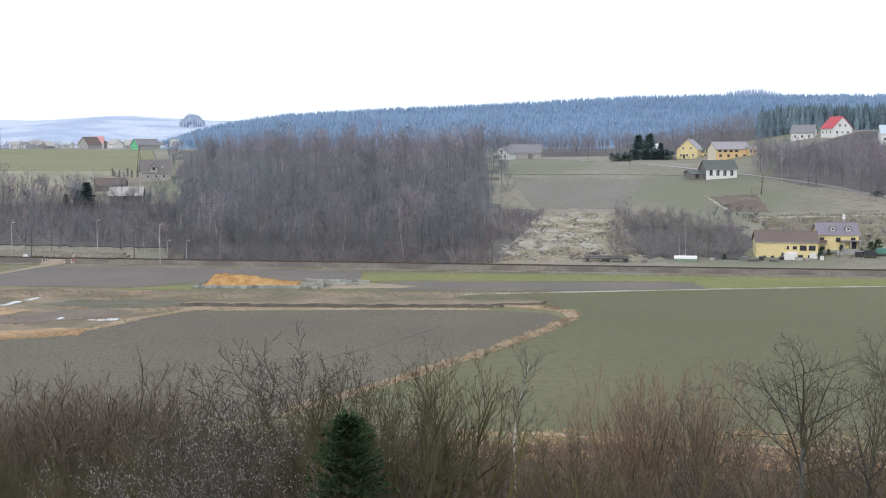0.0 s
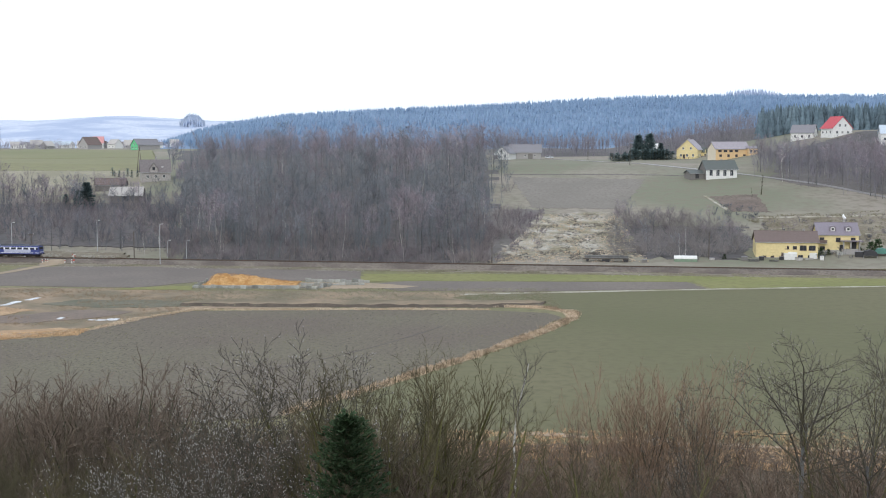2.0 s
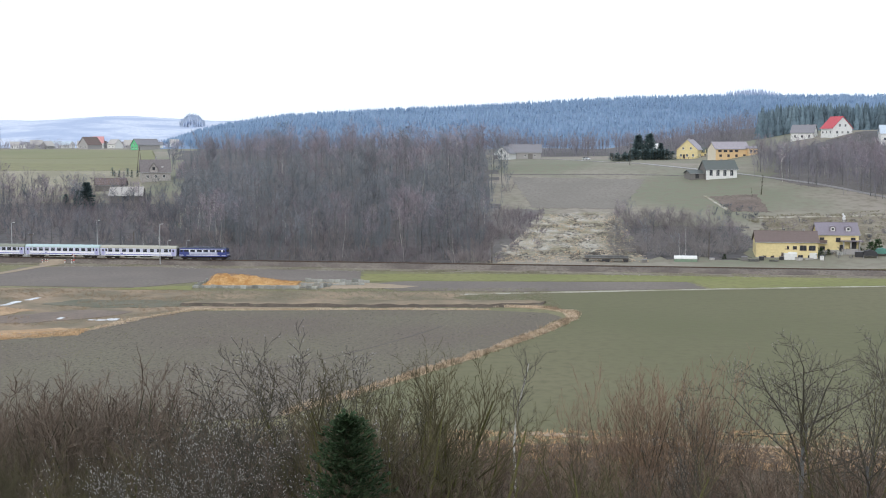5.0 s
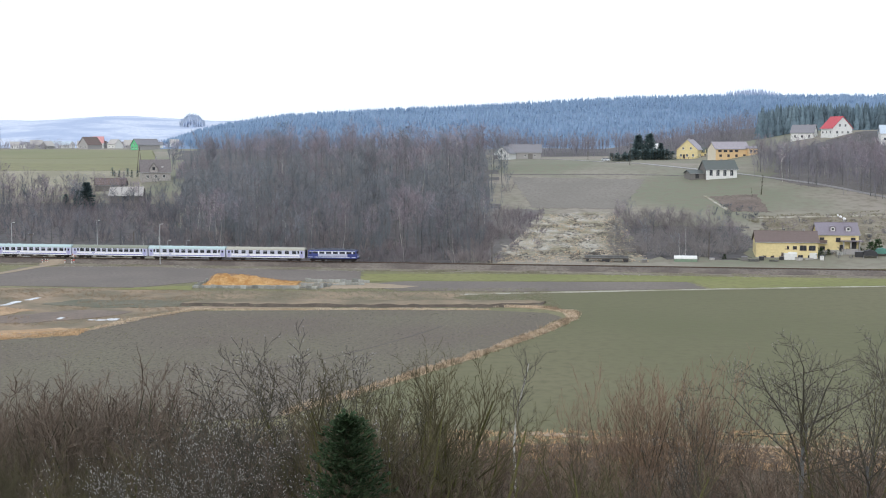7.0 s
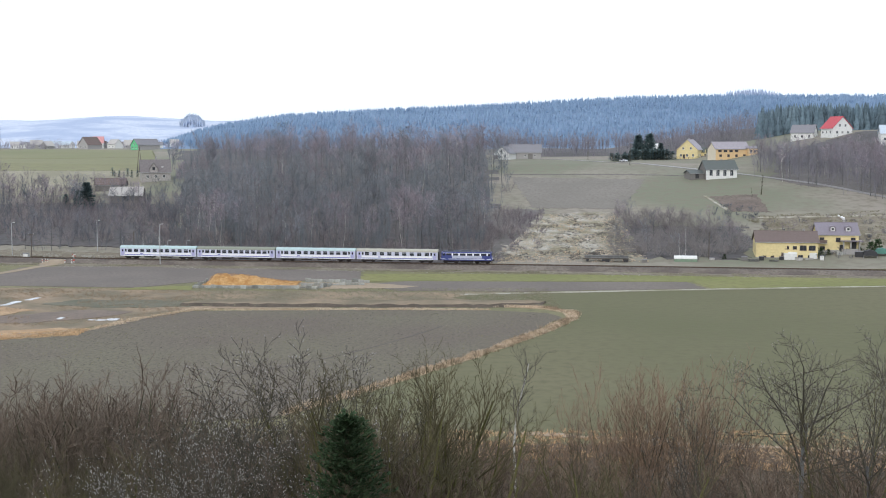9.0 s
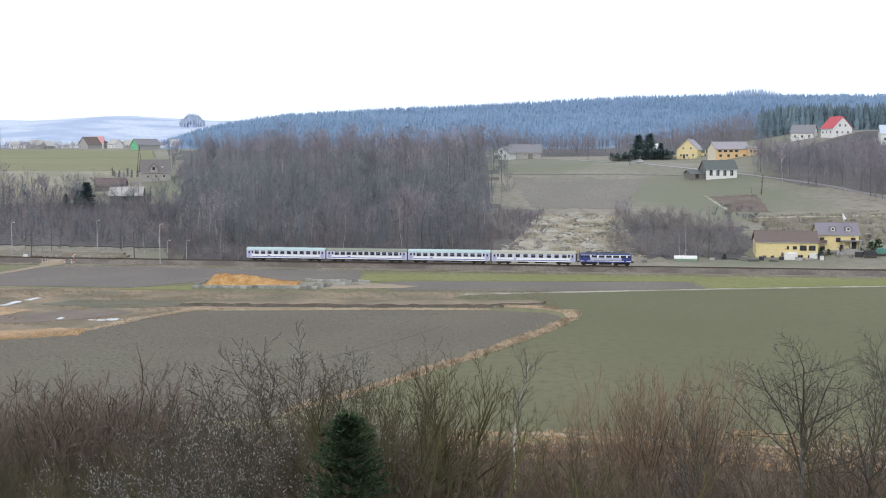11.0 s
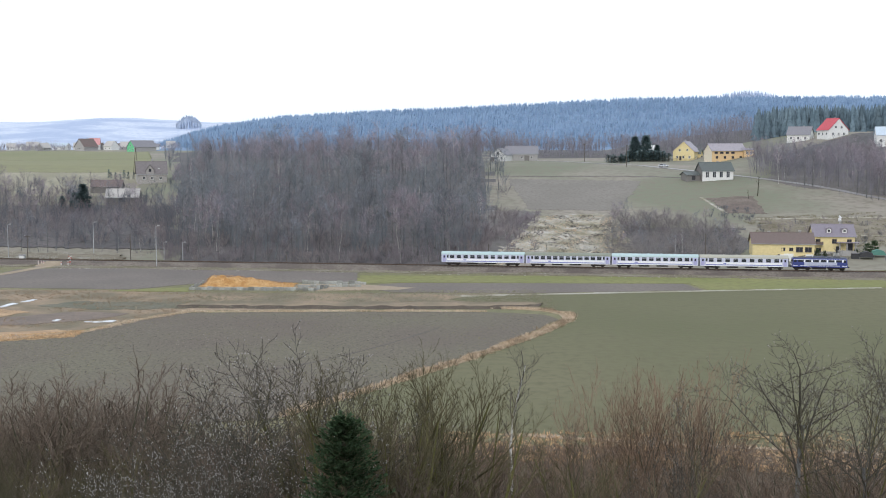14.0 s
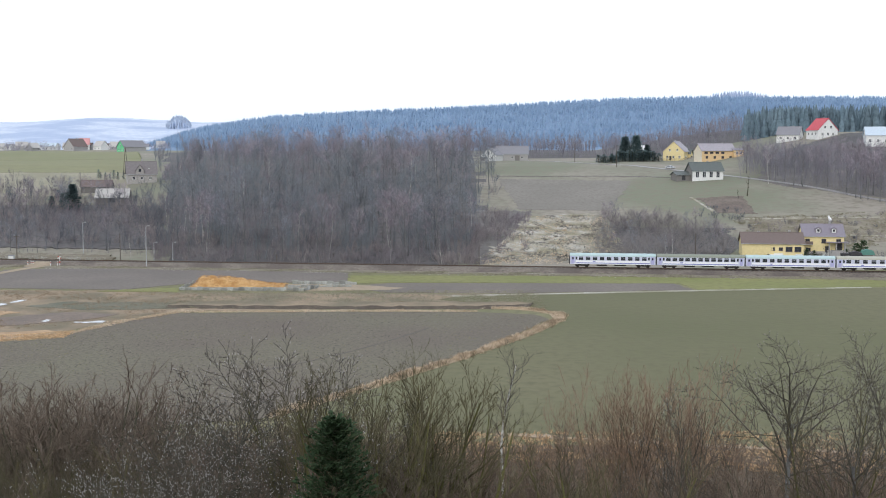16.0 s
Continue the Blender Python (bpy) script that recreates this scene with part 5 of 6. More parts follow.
def low_wall(x0, y0, x1, y1, h, label):
    """A low wall of concrete slabs set on edge."""
    n = max(1, int(math.hypot(x1 - x0, y1 - y0) / 1.5))
    turn = math.degrees(math.atan2(y1 - y0, x1 - x0))
    e = thing("yard_wall", pose(x0, y0, 0, 0, 0, turn), label, "wall", "yard walls")
    first = None
    ln = math.hypot(x1 - x0, y1 - y0) / n
    for i in range(n):
        m = pose((i + 0.5) * ln, R.uniform(-0.2, 0.2), R.uniform(-0.42, 0.06), R.uniform(-12, 12), R.uniform(-4, 4), R.uniform(-2, 2))
        if first is None:
            first = part("slab", box(-ln / 2 + 0.03, -0.09, -0.2, ln / 2 - 0.03, 0.09, h, 0.03), M_CONC, e, m=m)
        else:
            shared("slab", first, e, m)


low_wall(-62.5, 286.5, -31, 283.5, 1.0, "low wall of weathered concrete slabs round the straw")
low_wall(-31, 283.5, -28.5, 290, 1.1, "low wall of weathered concrete slabs at the yard's end")
low_wall(-62.5, 286.5, -61.5, 300, 0.9, "low wall of tilted concrete slabs")
low_wall(-36, 299.5, -19, 297.5, 1.1, "low wall of pale concrete slabs behind the yard")
low_wall(-36, 290.5, -20, 292.5, 0.9, "low wall of broken concrete slabs in the yard")
flat_field("yard_floor", [(-62, 287), (-30, 284), (-10, 286), (-6, 290), (-19, 297), (-61, 300)], 0.1, M_TRACKDIRT, "trodden sandy yard round the straw heap", "yard")
flat_field("meadow_west", [(-82, 283.5), (-62, 282), (-63, 291), (-76, 288)], 0.1, M_MEADOW, "small patch of greener grass by the yard")
flat_field("marsh", [(-90, 256), (-74, 250), (-56, 251.5), (-53, 256), (-60, 262), (-84, 264)], 0.09, M_MARSH, "dark green marshy patch in dry grass", wild=1.0, step=2.5)
flat_field("mud_flat", [(-94, 226), (-80, 229), (-70, 236), (-66, 244), (-78, 246), (-92, 238)], 0.105, M_MUD, "mauve brown wet flat beside the stream", wild=0.9, step=2.5)
draped("frost_verge", [(-160, 371), (-100, 361), (-102, 371), (-160, 382)], M_TERRACE, "frosted verge behind the crossing", nu=40, nv=14, wild=1.2, lift=0.45, category="grass")
tufts("verge_frost", scatter(-158, -102, 361, 381, 700, lambda x, y: 360 - 0.17 * (x + 100) < y < 371 - 0.18 * (x + 100) and noise.noise(Vector((x * 0.12, y * 0.4, 2))) > -0.1, 0.5), (0.5, 0.9), M_FROST, "frosted dead grass behind the crossing", 17, width=0.1)
# pools of meltwater, their sky glint put into a white colour
for pts, label in (([(-98.6, 253), (-96.6, 254), (-95.6, 260), (-97.2, 261), (-97.6, 257)], "winding stream glinting in dry grass"),
                   ([(-96, 262.5), (-94.5, 263), (-93.6, 267), (-95, 267.5)], "bright bend of the stream in dry grass"),
                   ([(-82.5, 212), (-79.2, 212.6), (-78, 214.5), (-80, 215.6), (-82.5, 214)], "shallow pool glinting in the dry grass"),
                   ([(-72, 231.6), (-69.5, 230.8), (-66.2, 231.2), (-65.9, 233.4), (-68, 233.8), (-69.5, 232.3), (-72, 232.3)], "bright pool of meltwater at the field's edge"),
                   ([(-79, 233), (-77.8, 232.6), (-77.6, 235), (-78.6, 235.6)], "small pool of meltwater in dry grass")):
    flat_field("pool", pts, 0.13, M_POOL, label, "pool", wild=0.28, step=0.9)


flat_field("reed_bed", [(-104, 203.5), (-88, 207), (-77, 212.5), (-70, 219), (-74, 221.5), (-84, 218), (-98, 213)], 0.1, M_BED, "orange bed of flattened reeds by the pools", "grass", wild=1.0)
flat_field("reed_bed", [(-112, 236), (-92, 238), (-88, 246), (-96, 251), (-112, 248)], 0.1, M_BED, "orange tan bed of flattened reeds by the stream", "grass", wild=1.2)
tufts("reed_strip", along([(-21, 148), (-10.5, 164.5), (5, 190.5), (18, 215), (26.5, 234), (27.5, 243), (22, 250), (10, 253)], 2000, 1.0), (0.3, 0.85), M_REED, "tall dry reeds along the ditch between the fields", 1, width=0.06)
tufts("reed_mix", along([(-21, 148), (-10.5, 164.5), (5, 190.5), (18, 215), (26.5, 234), (27.5, 243), (22, 250)], 1300, 1.3), (0.3, 0.8), M_REED_DULL, "browner dead stalks among the ditch reeds", 16, width=0.06)
tufts("reed_lip", along([(-86, 206), (-68, 219), (-62, 234), (-54, 246.5), (-20, 247.5), (10, 247)], 2000, 1.0), (0.15, 0.5), M_REED, "dry tan grass along the field's lip", 2, width=0.06)
tufts("reed_flat", scatter(-130, -56, 206, 286, 3600, lambda x, y: y > 224 + 0.55 * (x + 80) * (1 if x > -80 else 0.1) and noise.noise(Vector((x * 0.06, y * 0.06, 0))) > -0.1), (0.15, 0.42), M_REED_DULL, "rough dry reeds over the wet flat", 3, width=0.05)
tufts("reed_shore", scatter(-100, -68, 205, 224, 1400, lambda x, y: abs(y - (212 + 0.42 * (x + 78))) < 4), (0.2, 0.45), M_REED_ORANGE, "thick tan orange reeds by the pools", 4)
tufts("terrace_grass", scatter(-60, 26, 252, 284, 3200, lambda x, y: True, 0.3), (0.12, 0.36), M_TAN, "dry grass on the stream terrace", 5, width=0.05)
tufts("slope_grass", scatter(8, 62, 346, 416, 2000, lambda x, y: x > 11 + (y - 346) * 0.4), (0.2, 0.5), M_REED, "bleached grass on the pale slope", 6)
tufts("embankment_grass", scatter(-150, 140, 310, 362, 3000, lambda x, y: -12 < behind(x, y) < -4.5 and noise.noise(Vector((x * 0.07, y * 0.2, 4))) > -0.05, 0.1), (0.15, 0.4), M_TAN, "dry grass tufts along the embankment", 7, width=0.08)
tufts("embankment_frost", scatter(-150, 140, 310, 362, 420, lambda x, y: -14 < behind(x, y) < -6 and noise.noise(Vector((x * 0.05, y * 0.4, 9))) > 0.12, 0.1), (0.1, 0.25), M_FROST, "streaks of hoar frost below the embankment", 15, width=0.08)
tufts("foot_grass", scatter(0, 90, 112, 139, 2600, lambda x, y: y > 136 - 0.22 * x - 10), (0.25, 0.55), M_REED_ORANGE, "dry orange grass at the foot of the hillside", 8)


def inside(x, y, ring):
    """Whether a point lies in an outline."""
    hit = False
    for (x0, y0), (x1, y1) in zip(ring, ring[1:] + ring[:1]):
        if (y0 > y) != (y1 > y) and x < x0 + (y - y0) * (x1 - x0) / (y1 - y0):
            hit = not hit
    return hit


def clods(name, ring, n, size, z, material, label, seed):
    """Lumps of earth in rough rows."""
    rnd = random.Random(seed)
    v, f = [], []
    xs, ys = [p[0] for p in ring], [p[1] for p in ring]
    while n:
        x, y = rnd.uniform(min(xs), max(xs)), rnd.uniform(min(ys), max(ys))
        y = y + 0.35 * (round((y - 0.35 * x) / 1.6) * 1.6 - (y - 0.35 * x))
        if not inside(x, y, ring) or noise.noise(Vector((x * 0.05, y * 0.05, seed))) < rnd.uniform(-0.6, 0.3):
            continue
        n -= 1
        r = rnd.uniform(*size)
        w = rnd.uniform(0, 2)
        k = len(v)
        for i in range(4):
            v.append((x + math.cos(w + i * 1.57) * r * rnd.uniform(0.8, 1.6), y + math.sin(w + i * 1.57) * r * rnd.uniform(0.7, 1.2), z))
        v.append((x + rnd.uniform(-0.3, 0.3) * r, y, z + r * rnd.uniform(0.5, 1.0)))
        f += [(k + i, k + (i + 1) % 4, k + 4) for i in range(4)]
    return tagged(part(name, (v, f), material), label, "soil", kind="stuff")


WEST_RING = [(-105, 150), (-92, 202), (-80.6, 206), (-62.6, 231), (-54, 244), (-22, 245.5), (9, 245), (21, 241), (15, 215), (2.5, 190.5), (-13.5, 164), (-23, 148), (-62, 142)]
clods("soil_clods", WEST_RING, 4500, (0.06, 0.15), 0.06, M_CLOD, "dark clods of turned earth on the ploughed field", 5)
clods("pale_clods", WEST_RING, 5000, (0.05, 0.15), 0.06, M_CLOD_PALE, "dry pale clods and stubble on the ploughed field", 6)
clods("green_shoots", WEST_RING, 3000, (0.06, 0.14), 0.06, M_GRASS, "sparse green shoots on the ploughed field", 9)
ribbon("furrow", [(-34, 172), (-20, 187), (-10, 203), (0, 224)], 0.5, M_CLOD, "dark furrow across the ploughed field", 0.1, "furrow", 0.2)
tufts("terrace_rough", scatter(106, 178, 360, 408, 2200, lambda x, y: noise.noise(Vector((x * 0.12, y * 0.3, 8))) > 0.0), (0.25, 0.8), M_TAN, "rough dead grass on the terrace above the houses", 11, width=0.12)
tufts("terrace_frost", scatter(106, 178, 360, 408, 900, lambda x, y: noise.noise(Vector((x * 0.1, y * 0.35, 3))) > 0.18), (0.15, 0.4), M_FROST, "patches of hoar frost on the terrace", 12, width=0.09)
scrub("terrace_bushes", [(x, y) for x, y, z in scatter(108, 175, 362, 404, 70, lambda x, y: noise.noise(Vector((x * 0.12, y * 0.3, 8))) < 0.1)], (0.8, 2.4), M_UNDER, "low dark bushes on the terrace above the houses", 8, 0.025, 61, 9, 0.7)
tufts("slope_frost", scatter(18, 62, 362, 418, 2400, lambda x, y: x > 14 + (y - 350) * 0.38 and noise.noise(Vector((x * 0.09, y * 0.12, 5))) > -0.05), (0.12, 0.35), M_FROST, "patches of hoar frost on the pale slope", 13, width=0.09)
tufts("slope_stubble", scatter(18, 60, 350, 416, 2000, lambda x, y: x > 14 + (y - 350) * 0.4 and noise.noise(Vector((x * 0.16, y * 0.12, 5))) < 0.1), (0.2, 0.55), M_BRUSHFLOOR, "tufts of dead brown grass on the pale slope", 14, width=0.1)


# ---- level crossing and small things by the railway ----
def crossing_marker(x, y):
    e = thing("crossing_sign", pose(x, y, 0.35), "red and white crossing post beside the track", "sign", "crossing posts")
    part("post", rod((0, 0, -0.8), (0, 0, 2.6), 0.06), M_WHITE, e)
    for a in (35, -35):
        part("cross_arm", box(-0.65, -0.03, -0.1, 0.65, 0.03, 0.1), M_TRIMRED if a > 0 else M_WHITE, e, m=pose(0, -0.08 if a > 0 else -0.15, 2.3, 0, a, 0))
    part("panel", box(-0.22, -0.06, 0.6, 0.22, -0.02, 1.1), M_TRIMRED, e, "red panel")


def ramp():
    bm = bmesh.new()
    a = [bm.verts.new(p) for p in ((-2.4, -9.5, 0.05), (2.4, -9.5, 0.05), (2.1, -3.2, 1.16), (-2.1, -3.2, 1.16))]
    b = [bm.verts.new(p) for p in ((-4.2, -9.5, -0.2), (4.2, -9.5, -0.2), (4.4, -3.2, -0.2), (-4.4, -3.2, -0.2))]
    bm.faces.new(a)
    for i in range(4):
        j = (i + 1) % 4
        bm.faces.new((a[i], b[i], b[j], a[j]))
    bmesh.ops.recalc_face_normals(bm, faces=bm.faces)
    tagged(part("crossing_ramp", bm, M_TRACKDIRT, m=TRACK @ Matrix.Translation((-118.5, 0, 0))), "sandy ramp up to the level crossing", "ramp", kind="structure")
    deck = thing("crossing_deck", TRACK @ Matrix.Translation((-118.5, 0, 1.3)), "timber deck of the level crossing between the rails", "level crossing")
    for k in range(6):
        part("plank", box(-2.2, -0.66 + k * 0.22, -0.06, 2.2, -0.47 + k * 0.22, 0.1, 0.01), M_WOODPOLE, deck)


ramp()
crossing_marker(-111.6, 347.4)
for x, y in ((-121.5, 348.3), (-120.6, 348.6), (-119.8, 348.0), (-112.2, 347.2), (-114.2, 347.0)):
    e = thing("guard_post", pose(x, y, 0.35), "short white guard post at the crossing", "post", "crossing guard posts")
    part("post", rod((0, 0, -0.8), (0, 0, 1.1), 0.14, 0.12), M_WHITE, e)
    part("band", rod((0, 0, 0.6), (0, 0, 0.85), 0.15, 0.15), M_TRIMRED, e)
cab = thing("relay_cabinet", at(-131.5, 362.5), "small grey relay cabinet near the crossing", "cabinet")
part("body", box(-0.9, -0.5, -0.3, 0.9, 0.5, 1.9, 0.04), M_POLE, cab)
part("door", box(-0.75, -0.54, 0.1, 0.75, -0.49, 1.7, 0.02), M_WHITE, cab)
part("lid", box(-1.0, -0.6, 1.9, 1.0, 0.6, 2.02, 0.02), M_GREYROOF, cab)


def tunnel():
    e = thing("polytunnel", at(73, 345.8, -8.7), "low white plastic greenhouse beside the railway", "greenhouse")
    out = [(math.cos(a) * 1.3, 0.7 + math.sin(a) * 0.95) for a in [math.pi * k / 8 for k in range(9)]]
    bm = prism(out, -3.4, 3.4)
    bmesh.ops.rotate(bm, verts=bm.verts, cent=(0, 0, 0), matrix=Matrix.Rotation(radians(90), 3, "Z"))
    part("cover", bm, M_WHITE, e, "white plastic cover")
    part("base", box(-3.4, -1.28, -0.4, 3.4, 1.28, 0.7), plain("green_boards", (0.20, 0.28, 0.2)), e)
    for k in range(5):
        part("hoop", box(-3.4 + k * 1.7 - 0.05, -1.33, 0, -3.4 + k * 1.7 + 0.05, 1.33, 0.75), M_WOODWALL, e)


tunnel()


def timber_trailer(x, y):
    e = thing("timber_trailer", at(x, y, -8), "old dark trailer loaded with logs", "trailer")
    part("bed", box(-3.6, -1.1, 0.8, 3.6, 1.1, 1.0, 0.03), M_WOODPOLE, e)
    for k in range(7):
        part("log", rod((-3.4, -0.9 + (k % 4) * 0.55 + (0.27 if k > 3 else 0), 1.2 + (0.4 if k > 3 else 0)), (3.2, -0.9 + (k % 4) * 0.55 + (0.27 if k > 3 else 0), 1.2 + (0.4 if k > 3 else 0)), 0.24), M_BARK, e)
    for xx in (-2.6, 2.2, 3.0):
        for s in (-1, 1):
            part("wheel", rod((xx, s * 1.0, 0.42), (xx, s * 0.8, 0.42), 0.42, n=12), M_DARK, e)


timber_trailer(46.3, 347.5)
timber_trailer(52.5, 346.5)


def wood_stack(x, y, w, h, material, label, name="wood_stack"):
    e = thing(name, at(x, y, -8), label, "stack")
    rnd = random.Random(int(x * 10))
    for r in range(int(h / 0.32)):
        for c in range(int(w / 0.34)):
            part("log", rod((-w / 2 + c * 0.34 + (r % 2) * 0.15, -0.5, r * 0.3), (-w / 2 + c * 0.34 + (r % 2) * 0.15, 0.5, r * 0.3), rnd.uniform(0.12, 0.17), n=6), material, e)


wood_stack(93, 343.5, 3.5, 1.0, M_BARK, "stack of cut firewood in the yard")
wood_stack(110, 344.2, 2.6, 0.9, M_PALEROOF, "pile of pale rubble blocks in the yard", "rubble_pile")
wood_stack(99, 343, 3.0, 0.8, M_BARK, "stack of cut firewood in the yard")


def fence(x0, y0, x1, y1, h, label):
    """Posts with two rails."""
    n = max(2, int(math.hypot(x1 - x0, y1 - y0) / 2.2))
    e = thing("fence", pose(0, 0, 0), label, "fence", "fences")
    for i in range(n + 1):
        x, y = x0 + (x1 - x0) * i / n, y0 + (y1 - y0) * i / n
        part("post", rod((x, y, land(x, y) - 0.2), (x, y, land(x, y) + h), 0.06), M_WOODPOLE, e)
        if i:
            for k in (0.45, 0.9):
                part("rail", rod((px, py, land(px, py) + h * k), (x, y, land(x, y) + h * k), 0.035, n=5), M_WOODPOLE, e)
        px, py = x, y


fence(118, 597, 137, 585, 1.2, "wooden fence before the yellow house")


def crate(x, y, size, turn, material, label, name):
    e = thing(name, at(x, y, turn), label, name)
    w, d, h = size
    part("body", box(-w / 2, -d / 2, -0.1, w / 2, d / 2, h, 0.04), material, e)
    part("lid", box(-w / 2 - 0.05, -d / 2 - 0.05, h, w / 2 + 0.05, d / 2 + 0.05, h + 0.1, 0.03), M_GREYROOF, e)


Y = random.Random(61)
for x, y, w, h, m, lab, nm in ((90.5, 345, 1.6, 1.0, M_WOODWALL, "grey wooden crate in the farmyard", "crate"), (101.5, 344.5, 1.2, 0.9, M_DARK, "dark steel bin in the farmyard", "bin"),
                            (106.5, 343.6, 1.8, 0.7, M_PALEROOF, "pale stone trough in the farmyard", "trough"), (113.2, 343.2, 1.1, 1.2, M_WHITE, "white water tank in the farmyard", "tank"),
                            (125.2, 346, 2.2, 1.5, M_DARK, "dark tool shed beside the villa", "shed"), (81, 346.3, 1.4, 0.6, M_PALEROOF, "pale stone trough by the bushes", "trough"),
                            (95.5, 344.6, 1.3, 1.1, M_DARK, "dark oil drum rack in the farmyard", "rack"), (60.5, 344.8, 1.5, 0.8, M_WOODWALL, "grey wooden crate by the track", "crate")):
    crate(x, y, (w, w * 0.7, h), Y.uniform(-30, 30), m, lab, nm)


def yard_tent(x, y, turn, material, label):
    e = thing("tarpaulin_shelter", at(x, y, turn), label, "shelter")
    part("cover", prism([(-2.2, 0.6), (2.2, 0.6), (1.5, 1.9), (0, 2.3), (-1.5, 1.9)], -1.2, 1.2), material, e)
    for sx in (-2, 2):
        for sy in (-1.1, 1.1):
            part("leg", rod((sx, sy, -0.3), (sx, sy, 0.7), 0.06), M_POLE, e)


yard_tent(132.5, 347, -10, plain("green_tarpaulin", (0.10, 0.24, 0.2)), "green tarpaulin shelter beside the villa")
yard_tent(128.2, 345, -10, M_DARK, "dark covered shelter beside the villa")
dead = tree_proto("dead_tree", 401, M_BARK_DARK, M_TWIG_DARK, "single bare tree on the pasture", height=8, radius=0.22, limbs=9, boughs=3, twigs=2, low=0.4, spread=0.18, lift=0.2, twig_r=0.04)
plant(dead, 121.5, 441, 1.0)
plant(dead, 117, 437, 0.45)
plant(dead, 34, 366, 0.3)
plant(dead, 42, 352, 0.35)
slim = tree_proto("young_birch", 402, M_BIRCH, M_TWIG, "slim white stemmed birch near the track", "birches near the track", height=9, radius=0.09, limbs=10, boughs=3, twigs=2, low=0.35, spread=0.14, lift=0.25, twig_r=0.03)
for x, y, s in ((74.5, 353, 1.0), (72.5, 352, 0.8), (3.5, 349, 0.9), (6, 350, 0.85), (-12, 352, 0.8), (-70, 366, 0.9), (-90, 366, 1.0), (-52, 380, 1.1), (-64, 390, 1.1), (-96, 370, 0.8), (-104, 372, 0.7)):
    plant(slim, x, y, s)
discard(dead, slim)


# ---- train ----
M_COACH = plain("light_grey_coach_paint", (0.56, 0.58, 0.70), rough=0.4, bump=0, d=0.92)
M_COACHW = plain("white_coach_band", (0.82, 0.83, 0.86), rough=0.4, bump=0, d=0.95)
M_COACHB = plain("blue_coach_stripe", (0.14, 0.17, 0.50), rough=0.4, bump=0)
M_DOOR = plain("lilac_coach_door", (0.42, 0.42, 0.66), rough=0.4, bump=0)
M_ROOF_BLUE = plain("pale_cyan_coach_roof", (0.42, 0.54, 0.55), rough=0.5, bump=0)
M_ROOF_OLIVE = plain("olive_grey_coach_roof", (0.23, 0.25, 0.20), rough=0.6, bump=0)
M_ROOF_TAN = plain("tan_grey_coach_roof", (0.40, 0.39, 0.33), rough=0.6, bump=0)
M_LOCO = plain("deep_blue_loco_paint", (0.04, 0.058, 0.23), rough=0.35, bump=0)
M_LOCO_GREY = plain("grey_loco_band", (0.45, 0.48, 0.60), rough=0.4, bump=0)
M_LOCO_ROOF = plain("dark_loco_roof", (0.06, 0.07, 0.10), rough=0.5, bump=0)
M_BOGIE = plain("sooty_bogie", (0.035, 0.03, 0.028), rough=0.8)


def bogie(parent, x, axles, r):
    bm = box(x - axles / 2 - 0.8, -1.15, 0.45, x + axles / 2 + 0.8, -0.95, 0.85, 0.05)
    add_box(bm, x - axles / 2 - 0.8, 0.95, 0.45, x + axles / 2 + 0.8, 1.15, 0.85, 0.05)
    add_box(bm, x - 0.4, -1.0, 0.4, x + 0.4, 1.0, 0.9)
    b = part("bogie", bm, M_BOGIE, parent)
    for k in (-axles / 2, axles / 2):
        for s in (-1, 1):
            part("wheel", rod((x + k, s * 0.82, r), (x + k, s * 0.68, r), r, n=16), M_BOGIE, b)
        part("axle", rod((x + k, -0.7, r), (x + k, 0.7, r), 0.09), M_BOGIE, b)


def shell(profile, x0, x1, ends=0.0, top=0.0):
    """A vehicle's body: an outline in y and z drawn along x, its ends drawn in."""
    bm = bmesh.new()
    rings = []
    for x, k in ((x0, 1 - ends), (x0 + 0.25, 1), (x1 - 0.25, 1), (x1, 1 - ends)):
        rings.append([bm.verts.new((x, y * k, z)) for y, z in profile])
    n = len(profile)
    for a, b in zip(rings, rings[1:]):
        for i in range(n):
            bm.faces.new((a[i], a[(i + 1) % n], b[(i + 1) % n], b[i]))
    bm.faces.new(rings[0])
    bm.faces.new(rings[-1][::-1])
    bmesh.ops.recalc_face_normals(bm, faces=bm.faces)
    return bm


